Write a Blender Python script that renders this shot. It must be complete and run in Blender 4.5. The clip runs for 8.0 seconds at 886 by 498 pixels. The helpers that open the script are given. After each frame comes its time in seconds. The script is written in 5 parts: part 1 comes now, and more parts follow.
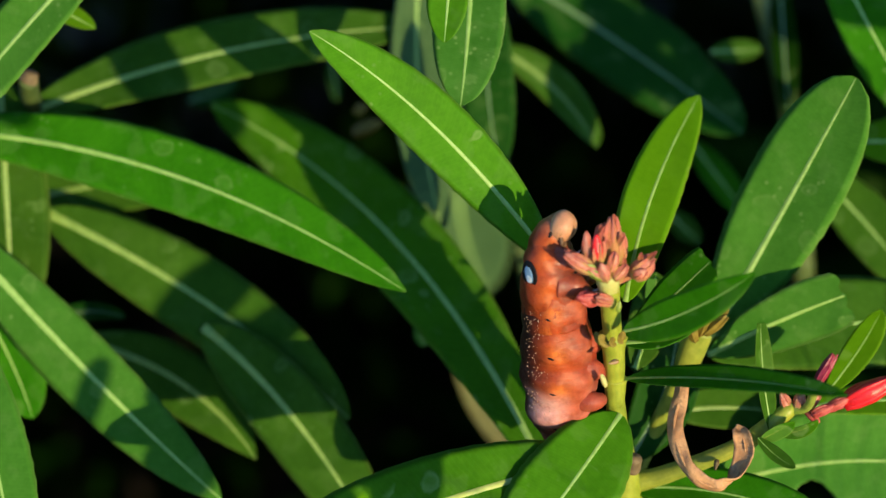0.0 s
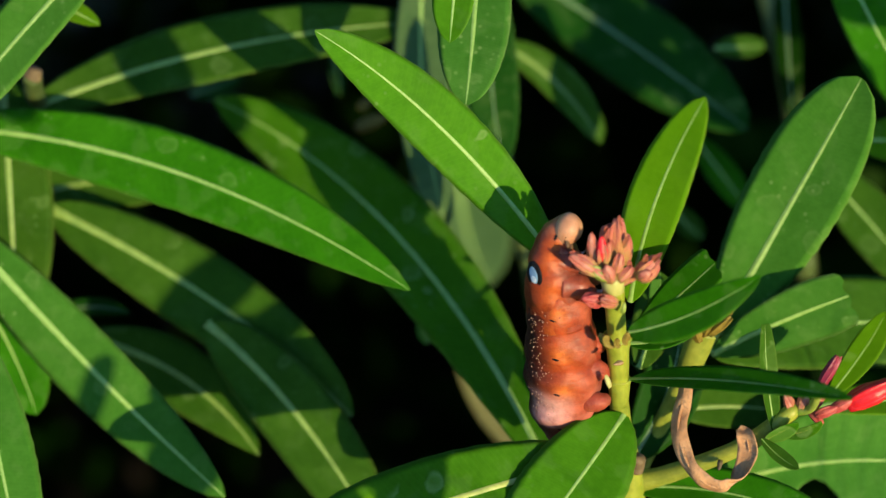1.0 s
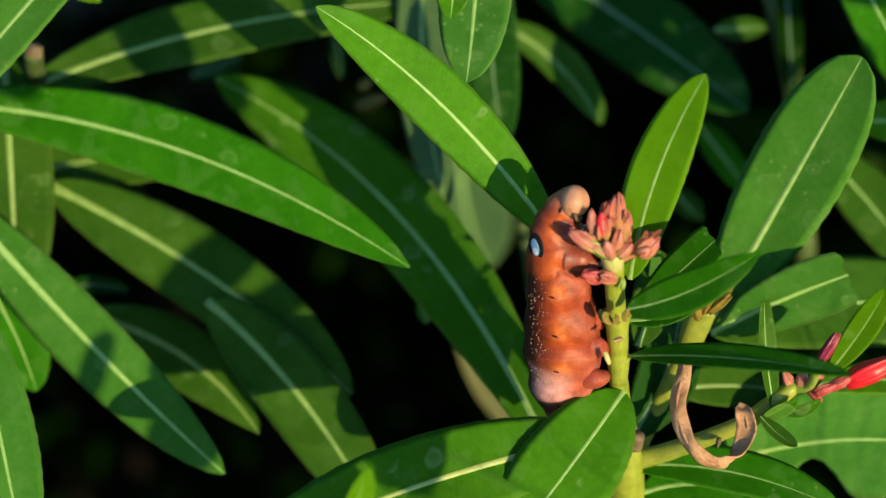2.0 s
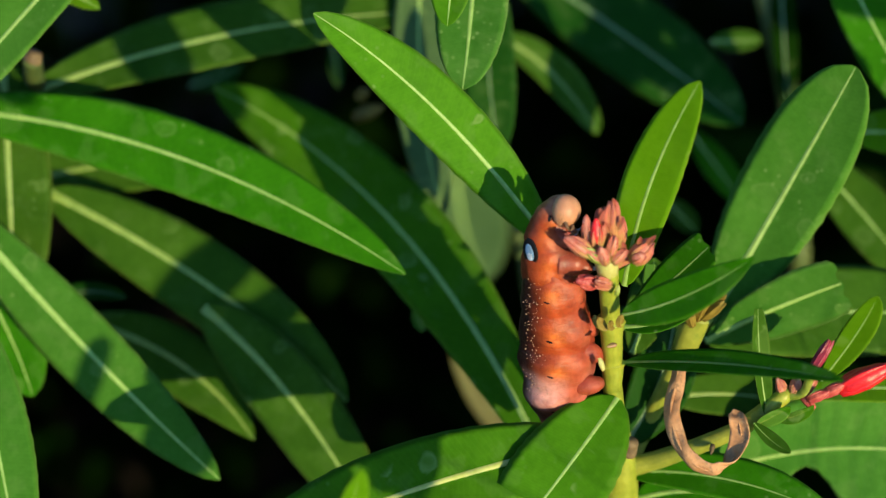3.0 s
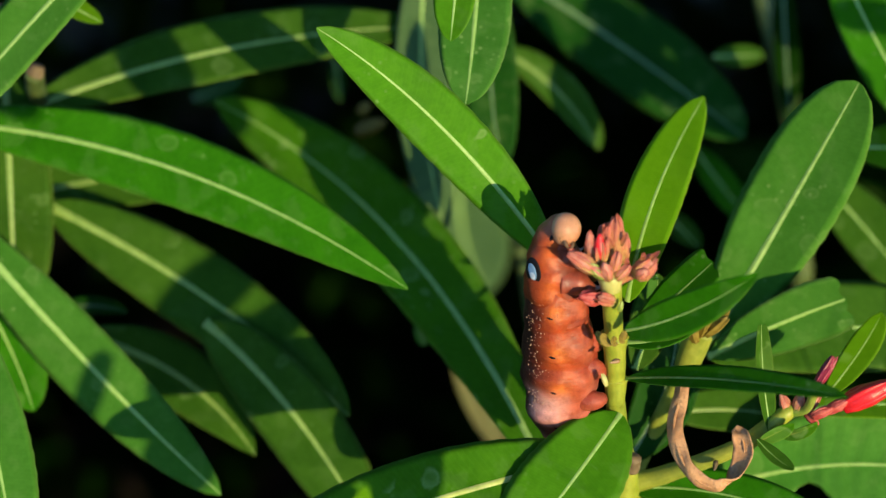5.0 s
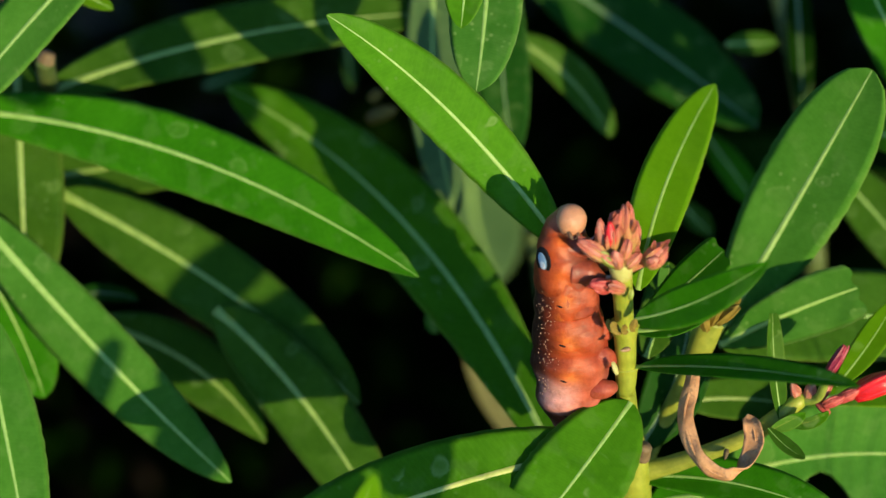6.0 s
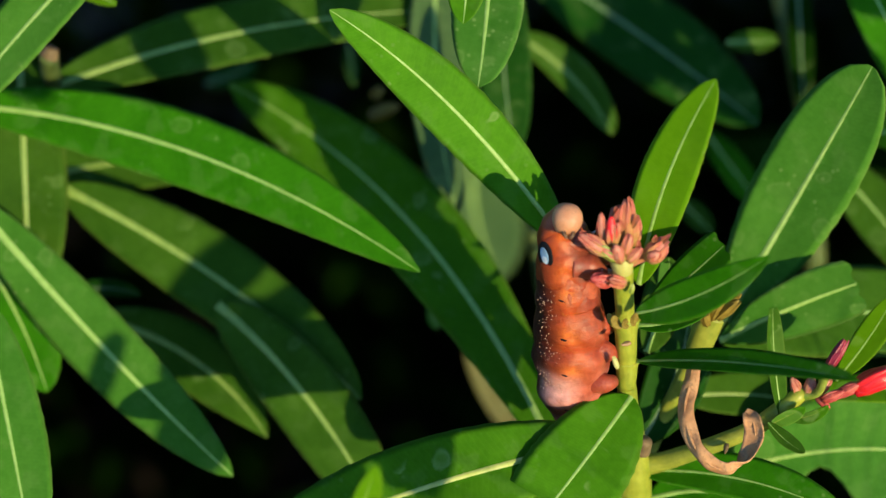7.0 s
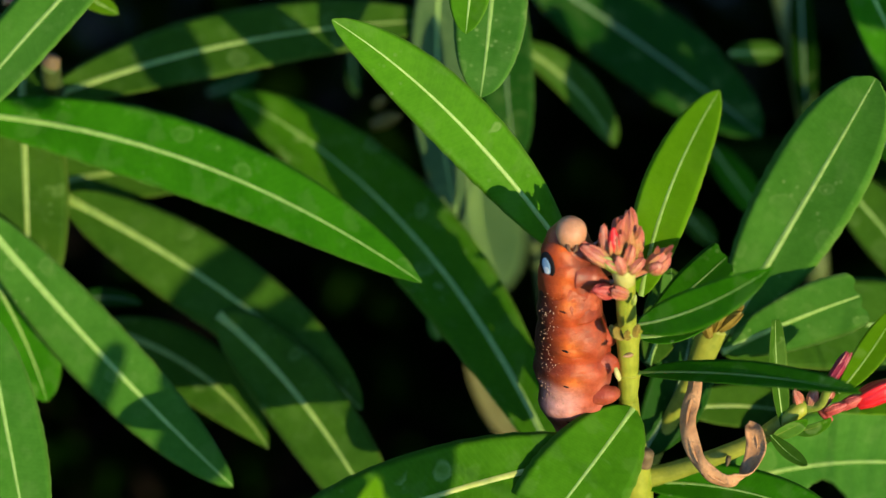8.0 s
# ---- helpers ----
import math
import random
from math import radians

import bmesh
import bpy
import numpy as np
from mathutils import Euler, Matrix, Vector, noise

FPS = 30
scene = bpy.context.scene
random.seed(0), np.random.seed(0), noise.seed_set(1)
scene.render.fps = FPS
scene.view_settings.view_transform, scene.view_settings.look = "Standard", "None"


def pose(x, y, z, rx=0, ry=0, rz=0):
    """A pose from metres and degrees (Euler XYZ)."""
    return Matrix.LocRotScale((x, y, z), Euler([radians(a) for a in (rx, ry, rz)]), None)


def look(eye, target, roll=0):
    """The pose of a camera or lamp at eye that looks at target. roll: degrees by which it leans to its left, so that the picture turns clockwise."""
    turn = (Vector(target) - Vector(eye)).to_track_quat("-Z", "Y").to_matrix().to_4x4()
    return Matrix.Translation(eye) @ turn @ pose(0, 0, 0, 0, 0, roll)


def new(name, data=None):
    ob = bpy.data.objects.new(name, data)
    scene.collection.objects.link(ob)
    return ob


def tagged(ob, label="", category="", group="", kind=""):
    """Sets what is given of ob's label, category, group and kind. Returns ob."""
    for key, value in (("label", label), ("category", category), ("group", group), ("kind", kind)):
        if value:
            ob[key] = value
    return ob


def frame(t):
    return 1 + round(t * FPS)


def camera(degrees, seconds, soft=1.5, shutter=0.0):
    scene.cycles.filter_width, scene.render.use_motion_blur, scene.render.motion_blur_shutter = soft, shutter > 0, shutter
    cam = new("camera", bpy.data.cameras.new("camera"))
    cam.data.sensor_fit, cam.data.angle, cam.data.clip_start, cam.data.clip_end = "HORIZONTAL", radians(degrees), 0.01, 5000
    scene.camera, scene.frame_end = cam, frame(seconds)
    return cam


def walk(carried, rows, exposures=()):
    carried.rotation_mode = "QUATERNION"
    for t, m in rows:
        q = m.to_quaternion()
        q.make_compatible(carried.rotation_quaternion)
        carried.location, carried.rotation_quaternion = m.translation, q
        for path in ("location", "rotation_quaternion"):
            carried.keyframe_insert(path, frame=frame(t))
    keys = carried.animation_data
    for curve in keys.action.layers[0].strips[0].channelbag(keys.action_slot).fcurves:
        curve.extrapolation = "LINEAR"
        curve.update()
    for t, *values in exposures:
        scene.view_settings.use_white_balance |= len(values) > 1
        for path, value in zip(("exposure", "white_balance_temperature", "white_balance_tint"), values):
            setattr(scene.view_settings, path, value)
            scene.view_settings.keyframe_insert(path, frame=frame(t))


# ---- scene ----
# ---- camera and its way ----
cam = camera(30, 8.0, 1.45)
cam.data.dof.use_dof, cam.data.dof.focus_distance, cam.data.dof.aperture_fstop = True, 0.345, 8.0
walk(cam, [
    (0, pose(0.00209, 0.00550, 1.20277, 59.528, 0.952, -0.377)),
    (0.5, pose(0.00251, 0.00677, 1.20441, 59.514, 0.994, -0.286)),
    (1, pose(0.00056, 0.00749, 1.20610, 58.888, 0.733, -0.363)),
    (1.5, pose(0.00042, 0.00716, 1.20438, 58.607, 0.496, -0.093)),
    (1.7, pose(0.00052, 0.00650, 1.20399, 58.543, 0.639, -0.235)),
    (2.8, pose(0.00104, 0.00285, 1.20185, 59.237, 0.178, -0.155)),
    (3, pose(0.00113, 0.00219, 1.20146, 59.389, 0.270, -0.143)),
    (3.5, pose(-0.00000, -0.00000, 1.20000, 60.000, -0.000, 0.000)),
    (4, pose(0.00091, 0.00142, 1.20086, 59.997, -0.107, 0.011)),
    (4.2, pose(0.00075, 0.00181, 1.20104, 60.051, 0.035, -0.069)),
    (5.3, pose(-0.00013, 0.00394, 1.20202, 59.564, 0.149, -0.139)),
    (5.5, pose(-0.00029, 0.00433, 1.20219, 59.422, 0.118, 0.004)),
    (6, pose(0.00121, 0.00392, 1.20114, 59.392, 0.323, 0.363)),
    (6.5, pose(0.00038, 0.00263, 1.20137, 59.396, 0.218, 0.388)),
    (7, pose(0.00095, 0.00158, 1.20023, 59.525, 0.216, 0.443)),
    (7.5, pose(-0.00057, 0.00027, 1.19938, 59.596, -0.025, 0.430)),
    (8, pose(0.00086, 0.00249, 1.19981, 59.873, 0.058, 0.589)),
], exposures=((0.0, 1.02), (8.0, 1.02)))

# ---- light ----
SUN_TRAVEL = Vector((-0.482, 0.850, -0.213)).normalized()
world = bpy.data.worlds.new("sky")
scene.world = world
world.use_nodes = True
wn = world.node_tree.nodes
sky = wn.new("ShaderNodeTexSky")
sky.sky_type = "NISHITA"
sky.sun_disc = False
sky.sun_elevation = math.asin(-SUN_TRAVEL.z)
sky.sun_rotation = math.atan2(-SUN_TRAVEL.x, -SUN_TRAVEL.y)
sky.air_density, sky.dust_density, sky.ozone_density = 1.0, 0.0, 4.0
wn["Background"].inputs["Strength"].default_value = 0.132
world.node_tree.links.new(sky.outputs[0], wn["Background"].inputs["Color"])
sun_data = bpy.data.lights.new("sun", "SUN")
sun_data.energy, sun_data.angle, sun_data.color = 3.0, radians(0.45), (1.0, 0.80, 0.44)
sun = new("sun", sun_data)
sun.matrix_world = look((0.9, -1.5, 2.2), Vector((0.9, -1.5, 2.2)) + SUN_TRAVEL)


# ---- materials ----
def shader(name):
    m = bpy.data.materials.new(name)
    m.use_nodes = True
    nt = m.node_tree
    return m, nt, nt.nodes["Principled BSDF"]


def node(nt, kind, **values):
    n = nt.nodes.new(kind)
    for key, value in values.items():
        n.inputs[key.replace("_", " ")].default_value = value
    return n


def ramp(nt, source, stops):
    n = nt.nodes.new("ShaderNodeValToRGB")
    e = n.color_ramp.elements
    while len(e) < len(stops):
        e.new(0.5)
    for el, (p, c) in zip(e, stops):
        el.position, el.color = p, (*c, 1)
    nt.links.new(source, n.inputs["Fac"])
    return n.outputs["Color"]


def mixed(nt, factor, a, b, mode="MIX"):
    n = nt.nodes.new("ShaderNodeMix")
    n.data_type, n.blend_type = "RGBA", mode
    for value, slot in ((factor, n.inputs[0]), (a, n.inputs[6]), (b, n.inputs[7])):
        if isinstance(value, bpy.types.NodeSocket):
            nt.links.new(value, slot)
        elif isinstance(value, tuple):
            slot.default_value = (*value, 1)
        else:
            slot.default_value = value
    return n.outputs[2]


def math_node(nt, op, a, b=0.0, clamp=False):
    n = nt.nodes.new("ShaderNodeMath")
    n.operation, n.use_clamp = op, clamp
    for value, slot in ((a, n.inputs[0]), (b, n.inputs[1])):
        if isinstance(value, bpy.types.NodeSocket):
            nt.links.new(value, slot)
        else:
            slot.default_value = value
    return n.outputs[0]


def bump(nt, bsdf, height, strength, distance):
    n = node(nt, "ShaderNodeBump", Strength=strength, Distance=distance)
    nt.links.new(height, n.inputs["Height"])
    nt.links.new(n.outputs[0], bsdf.inputs["Normal"])


def leaf_material(name, dark, light, vein, rough=0.42, through_light=0.25, specks=0.5, gloss=0.03, drops=0.30):
    """Leathery leaf: mottled green, fine side veins, pale specks of dust, light shining through."""
    m, nt, b = shader(name)
    link = nt.links.new
    coord = nt.nodes.new("ShaderNodeTexCoord")
    uv = nt.nodes.new("ShaderNodeUVMap")
    info = nt.nodes.new("ShaderNodeObjectInfo")
    shift = nt.nodes.new("ShaderNodeVectorMath")
    shift.operation = "MULTIPLY_ADD"
    link(coord.outputs["Object"], shift.inputs[0])
    shift.inputs[1].default_value = (1, 1, 1)
    rnd = nt.nodes.new("ShaderNodeCombineXYZ")
    for i in range(3):
        link(info.outputs["Random"], rnd.inputs[i])
    link(rnd.outputs[0], shift.inputs[2])
    broad = node(nt, "ShaderNodeTexNoise", Scale=70.0, Detail=4.0, Roughness=0.6)
    fine = node(nt, "ShaderNodeTexNoise", Scale=650.0, Detail=3.0, Roughness=0.6)
    for n in (broad, fine):
        link(shift.outputs[0], n.inputs["Vector"])
    colour = ramp(nt, broad.outputs["Fac"], [(0.32, dark), (0.68, light)])
    colour = mixed(nt, 0.35, colour, ramp(nt, fine.outputs["Fac"], [(0.35, dark), (0.65, light)]))
    tone = math_node(nt, "MULTIPLY_ADD", info.outputs["Random"], 0.30)
    tone.node.inputs[2].default_value = 0.85
    hsv = node(nt, "ShaderNodeHueSaturation", Saturation=1.0)
    link(tone, hsv.inputs["Value"])
    link(colour, hsv.inputs["Color"])
    colour = hsv.outputs[0]
    # side veins: fine lines leaving the midrib at a steep angle
    sep = nt.nodes.new("ShaderNodeSeparateXYZ")
    link(uv.outputs[0], sep.inputs[0])
    off = math_node(nt, "ABSOLUTE", math_node(nt, "SUBTRACT", sep.outputs["X"], 0.5))
    along = math_node(nt, "SUBTRACT", sep.outputs["Y"], math_node(nt, "MULTIPLY", off, 0.10))
    wob = math_node(nt, "MULTIPLY", fine.outputs["Fac"], 0.012)
    wave = math_node(nt, "SINE", math_node(nt, "MULTIPLY", math_node(nt, "ADD", along, wob), 420.0))
    line = math_node(nt, "SMOOTH_MIN", math_node(nt, "MAXIMUM", wave, 0.0), 1.0)
    colour = mixed(nt, math_node(nt, "MULTIPLY", math_node(nt, "POWER", line, 4.0), 0.06), colour, vein)
    # paler rim
    rim = math_node(nt, "POWER", math_node(nt, "MULTIPLY", off, 2.0), 30.0)
    colour = mixed(nt, math_node(nt, "MULTIPLY", rim, 0.55), colour, vein)
    # dust specks and dried drops
    cells = node(nt, "ShaderNodeTexVoronoi", Scale=420.0, Randomness=1.0)
    link(shift.outputs[0], cells.inputs["Vector"])
    where = node(nt, "ShaderNodeTexNoise", Scale=55.0, Detail=2.0)
    link(shift.outputs[0], where.inputs["Vector"])
    dots = ramp(nt, cells.outputs["Distance"], [(0.10, (1, 1, 1)), (0.24, (0, 0, 0))])
    mask = ramp(nt, where.outputs["Fac"], [(0.50, (0, 0, 0)), (0.64, (1, 1, 1))])
    dust = math_node(nt, "MULTIPLY", math_node(nt, "MULTIPLY", dots, mask), specks)
    blot = node(nt, "ShaderNodeTexNoise", Scale=190.0, Detail=3.0, Roughness=0.5)
    link(shift.outputs[0], blot.inputs["Vector"])
    stain = ramp(nt, blot.outputs["Fac"], [(0.55, (0, 0, 0)), (0.63, (1, 1, 1))])
    dust = math_node(nt, "ADD", dust, math_node(nt, "MULTIPLY", stain, specks * 0.17), True)
    # rings left by dried drops
    bend = nt.nodes.new("ShaderNodeVectorMath")
    bend.operation = "MULTIPLY_ADD"
    link(blot.outputs["Color"], bend.inputs[0])
    bend.inputs[1].default_value = (0.004, 0.004, 0.004)
    link(shift.outputs[0], bend.inputs[2])
    spots = node(nt, "ShaderNodeTexVoronoi", Scale=95.0, Randomness=1.0)
    link(bend.outputs[0], spots.inputs["Vector"])
    sized = math_node(nt, "ADD", spots.outputs["Distance"], math_node(nt, "MULTIPLY", spots.outputs["Color"], 0.28))
    ring = ramp(nt, sized, [(0.0, (0.30,) * 3), (0.30, (0.30,) * 3), (0.36, (0.75,) * 3), (0.40, (0, 0, 0))])
    few = ramp(nt, where.outputs["Fac"], [(0.46, (0, 0, 0)), (0.52, (1, 1, 1))])
    dust = math_node(nt, "ADD", dust, math_node(nt, "MULTIPLY", math_node(nt, "MULTIPLY", ring, few), drops), True)
    colour = mixed(nt, dust, colour, (0.23, 0.38, 0.11))
    link(colour, b.inputs["Base Color"])
    b.inputs["Specular IOR Level"].default_value = gloss
    rr = ramp(nt, broad.outputs["Fac"], [(0.3, (rough - 0.07,) * 3), (0.7, (rough + 0.10,) * 3)])
    link(rr, b.inputs["Roughness"])
    height = math_node(nt, "ADD", math_node(nt, "MULTIPLY", line, 0.06), math_node(nt, "MULTIPLY", fine.outputs["Fac"], 0.9))
    bump(nt, b, height, 0.25, 0.0002)
    thin = nt.nodes.new("ShaderNodeBsdfTranslucent")
    link(mixed(nt, 0.5, colour, (0.22, 0.34, 0.03)), thin.inputs["Color"])
    both = nt.nodes.new("ShaderNodeMixShader")
    both.inputs[0].default_value = through_light
    link(b.outputs[0], both.inputs[1])
    link(thin.outputs[0], both.inputs[2])
    link(both.outputs[0], nt.nodes["Material Output"].inputs["Surface"])
    return m


def flesh_material(name, a, b_, scale=300.0, rough=0.45, sss=0.15, relief=0.3, streak=0.0, third=None):
    """Soft living tissue: two tones of mottling, optional streaks along its length."""
    m, nt, b = shader(name)
    link = nt.links.new
    coord = nt.nodes.new("ShaderNodeTexCoord")
    n1 = node(nt, "ShaderNodeTexNoise", Scale=scale, Detail=5.0, Roughness=0.6)
    link(coord.outputs["Object"], n1.inputs["Vector"])
    n2 = node(nt, "ShaderNodeTexNoise", Scale=scale * 6, Detail=3.0)
    link(coord.outputs["Object"], n2.inputs["Vector"])
    colour = ramp(nt, n1.outputs["Fac"], [(0.33, a), (0.66, b_)])
    if third:
        colour = mixed(nt, ramp(nt, n2.outputs["Fac"], [(0.52, (0, 0, 0)), (0.68, (1, 1, 1))]), colour, third)
    if streak:
        uv = nt.nodes.new("ShaderNodeUVMap")
        sep = nt.nodes.new("ShaderNodeSeparateXYZ")
        link(uv.outputs[0], sep.inputs[0])
        w = math_node(nt, "ADD", math_node(nt, "MULTIPLY", sep.outputs["X"], 40.0), math_node(nt, "MULTIPLY", n1.outputs["Fac"], 6.0))
        s = math_node(nt, "POWER", math_node(nt, "ABSOLUTE", math_node(nt, "SINE", w)), 3.0)
        colour = mixed(nt, math_node(nt, "MULTIPLY", s, streak), colour, a)
    link(colour, b.inputs["Base Color"])
    b.inputs["Roughness"].default_value = rough
    if sss:
        b.inputs["Subsurface Weight"].default_value = sss
        b.inputs["Subsurface Radius"].default_value = (0.004, 0.0015, 0.0008)
        b.inputs["Subsurface Scale"].default_value = 0.5
    bump(nt, b, math_node(nt, "ADD", n1.outputs["Fac"], math_node(nt, "MULTIPLY", n2.outputs["Fac"], 0.5)), relief, 0.0004)
    return m


def bud_material(name, foot, middle, tip, line):
    """Sepals: yellowish foot, rosy middle, red tip, with fine darker lines along them."""
    m, nt, b = shader(name)
    link = nt.links.new
    coord = nt.nodes.new("ShaderNodeTexCoord")
    n1 = node(nt, "ShaderNodeTexNoise", Scale=900.0, Detail=4.0, Roughness=0.6)
    link(coord.outputs["Object"], n1.inputs["Vector"])
    uv = nt.nodes.new("ShaderNodeUVMap")
    sep = nt.nodes.new("ShaderNodeSeparateXYZ")
    link(uv.outputs[0], sep.inputs[0])
    v = math_node(nt, "ADD", sep.outputs["Y"], math_node(nt, "MULTIPLY", math_node(nt, "SUBTRACT", n1.outputs["Fac"], 0.5), 1.2))
    colour = ramp(nt, v, [(0.05, foot), (0.42, middle), (0.85, tip)])
    w = math_node(nt, "ADD", math_node(nt, "MULTIPLY", sep.outputs["X"], 110.0), math_node(nt, "MULTIPLY", n1.outputs["Fac"], 5.0))
    s = math_node(nt, "POWER", math_node(nt, "ABSOLUTE", math_node(nt, "SINE", w)), 4.0)
    colour = mixed(nt, math_node(nt, "MULTIPLY", s, 0.6), colour, line)
    # dark seam along each sepal's margin
    edge = math_node(nt, "ABSOLUTE", math_node(nt, "SUBTRACT", math_node(nt, "FRACT", math_node(nt, "MULTIPLY", math_node(nt, "ADD", sep.outputs["X"], 9.6), 5.0)), 0.5))
    colour = mixed(nt, ramp(nt, edge, [(0.36, (0, 0, 0)), (0.49, (0.6, 0.6, 0.6))]), colour, line)
    link(colour, b.inputs["Base Color"])
    b.inputs["Roughness"].default_value = 0.45
    bump(nt, b, math_node(nt, "ADD", s, n1.outputs["Fac"]), 0.6, 0.0005)
    return m


def skin_material(name):
    """Caterpillar skin: the pattern's colours come with the mesh, with fine mottling and creases on top."""
    m, nt, b = shader(name)
    link = nt.links.new
    coord = nt.nodes.new("ShaderNodeTexCoord")
    attr = nt.nodes.new("ShaderNodeAttribute")
    attr.attribute_name = "pattern"
    n1 = node(nt, "ShaderNodeTexNoise", Scale=330.0, Detail=6.0, Roughness=0.65)
    n2 = node(nt, "ShaderNodeTexNoise", Scale=1700.0, Detail=3.0)
    for n in (n1, n2):
        link(coord.outputs["Object"], n.inputs["Vector"])
    squeeze = nt.nodes.new("ShaderNodeVectorMath")
    squeeze.operation = "MULTIPLY"
    link(coord.outputs["Object"], squeeze.inputs[0])
    squeeze.inputs[1].default_value = (0.65, 0.65, 1.5)
    n3 = node(nt, "ShaderNodeTexNoise", Scale=420.0, Detail=4.0, Roughness=0.55, Distortion=0.6)
    link(squeeze.outputs[0], n3.inputs["Vector"])
    veil = ramp(nt, n1.outputs["Fac"], [(0.32, (0.55, 0.44, 0.42)), (0.48, (0.90, 0.87, 0.85)), (0.68, (1.20, 1.17, 1.12))])
    colour = mixed(nt, 0.85, attr.outputs["Color"], veil, "MULTIPLY")
    colour = mixed(nt, 0.28, colour, ramp(nt, n3.outputs["Fac"], [(0.36, (0.52, 0.40, 0.38)), (0.52, (1.0, 1.0, 1.0)), (0.70, (1.22, 1.18, 1.10))]), "MULTIPLY")
    link(colour, b.inputs["Base Color"])
    b.inputs["Roughness"].default_value = 0.46
    b.inputs["Specular IOR Level"].default_value = 0.28
    b.inputs["Subsurface Weight"].default_value = 0.22
    b.inputs["Subsurface Radius"].default_value = (0.003, 0.0010, 0.0006)
    b.inputs["Subsurface Scale"].default_value = 0.5
    bump(nt, b, math_node(nt, "ADD", n3.outputs["Fac"], math_node(nt, "MULTIPLY", n2.outputs["Fac"], 0.3)), 0.30, 0.0006)
    return m


def plain_material(name, colour, rough=0.4, spec=0.5):
    m, nt, b = shader(name)
    coord = nt.nodes.new("ShaderNodeTexCoord")
    n1 = node(nt, "ShaderNodeTexNoise", Scale=900.0, Detail=3.0)
    nt.links.new(coord.outputs["Object"], n1.inputs["Vector"])
    lo = tuple(c * 0.75 for c in colour)
    hi = tuple(min(1, c * 1.2) for c in colour)
    nt.links.new(ramp(nt, n1.outputs["Fac"], [(0.3, lo), (0.7, hi)]), b.inputs["Base Color"])
    b.inputs["Roughness"].default_value = rough
    b.inputs["Specular IOR Level"].default_value = spec
    return m


GREEN = leaf_material("leaf_mature", (0.016, 0.116, 0.002), (0.038, 0.200, 0.004), (0.16, 0.34, 0.05))
LIME = leaf_material("leaf_fresh", (0.039, 0.160, 0.004), (0.076, 0.255, 0.009), (0.22, 0.42, 0.06), 0.44, 0.28, 0.45, 0.03, 0.75)
BRIGHT = leaf_material("leaf_young", (0.075, 0.225, 0.003), (0.115, 0.300, 0.006), (0.30, 0.46, 0.06), 0.40, 0.30, 0.10)
OLIVE = leaf_material("leaf_old", (0.022, 0.080, 0.005), (0.048, 0.132, 0.011), (0.20, 0.32, 0.06), 0.5, 0.22, 0.3, 0.03)
PALE = leaf_material("leaf_dusty", (0.036, 0.155, 0.014), (0.074, 0.232, 0.030), (0.24, 0.40, 0.12), 0.5, 0.2, 0.5, 0.03)
DUSTY = leaf_material("leaf_film", (0.036, 0.146, 0.012), (0.070, 0.222, 0.025), (0.20, 0.38, 0.08), 0.46, 0.24, 0.5, 0.03, 0.3)
UNDER = leaf_material("leaf_underside", (0.060, 0.135, 0.045), (0.095, 0.180, 0.068), (0.24, 0.34, 0.15), 0.6, 0.2, 0.2, 0.03)
TAN = leaf_material("leaf_yellowed", (0.11, 0.115, 0.04), (0.19, 0.185, 0.08), (0.24, 0.23, 0.11), 0.6, 0.2, 0.2, 0.03)
# darkened copy of the leaf green, for leaves whose shade is painted in
SHADED = leaf_material("leaf_shaded", (0.005, 0.042, 0.003), (0.011, 0.064, 0.005), (0.08, 0.20, 0.04), 0.45, 0.10, 0.35, 0.05)
# darkest copy of the leaf green: the shrub's inner shade is in the colour
SHADED_INNER = leaf_material("leaf_inner_shaded", (0.003, 0.016, 0.0014), (0.006, 0.027, 0.002), (0.02, 0.05, 0.01), 0.7, 0.05, 0.0, 0.0)
RIB = flesh_material("midrib_pale", (0.20, 0.37, 0.07), (0.29, 0.47, 0.12), 500.0, 0.5, 0.0, 0.15)
RIB_GOLD = flesh_material("midrib_yellow", (0.34, 0.42, 0.08), (0.46, 0.52, 0.15), 500.0, 0.5, 0.0, 0.15)
RIB_OLD = flesh_material("midrib_olive", (0.16, 0.28, 0.05), (0.24, 0.37, 0.08), 500.0, 0.5, 0.0, 0.15)
# midrib darkened to match the painted shade of those leaves
RIB_SHADED = flesh_material("midrib_shaded", (0.08, 0.16, 0.06), (0.13, 0.23, 0.09), 500.0, 0.5, 0.0, 0.15)
STEM = flesh_material("stem_green", (0.20, 0.26, 0.020), (0.36, 0.40, 0.045), 260.0, 0.45, 0.1, 0.35, 0.25)
STEM_OLD = flesh_material("stem_olive", (0.19, 0.24, 0.025), (0.34, 0.37, 0.05), 260.0, 0.5, 0.0, 0.35, 0.25)
STEM_DARK = flesh_material("stem_bark", (0.045, 0.085, 0.020), (0.10, 0.145, 0.035), 260.0, 0.6, 0.0, 0.4, 0.25)
TWIG = flesh_material("twig_brown", (0.10, 0.07, 0.035), (0.22, 0.16, 0.08), 300.0, 0.7, 0.0, 0.6)
SCALE = flesh_material("scale_tan", (0.17, 0.125, 0.012), (0.29, 0.22, 0.032), 700.0, 0.6, 0.0, 0.5, 0.4, (0.20, 0.12, 0.03))
DRY = flesh_material("dry_leaf", (0.42, 0.20, 0.085), (0.62, 0.35, 0.17), 240.0, 0.7, 0.0, 0.7, 0.25, (0.34, 0.19, 0.10))
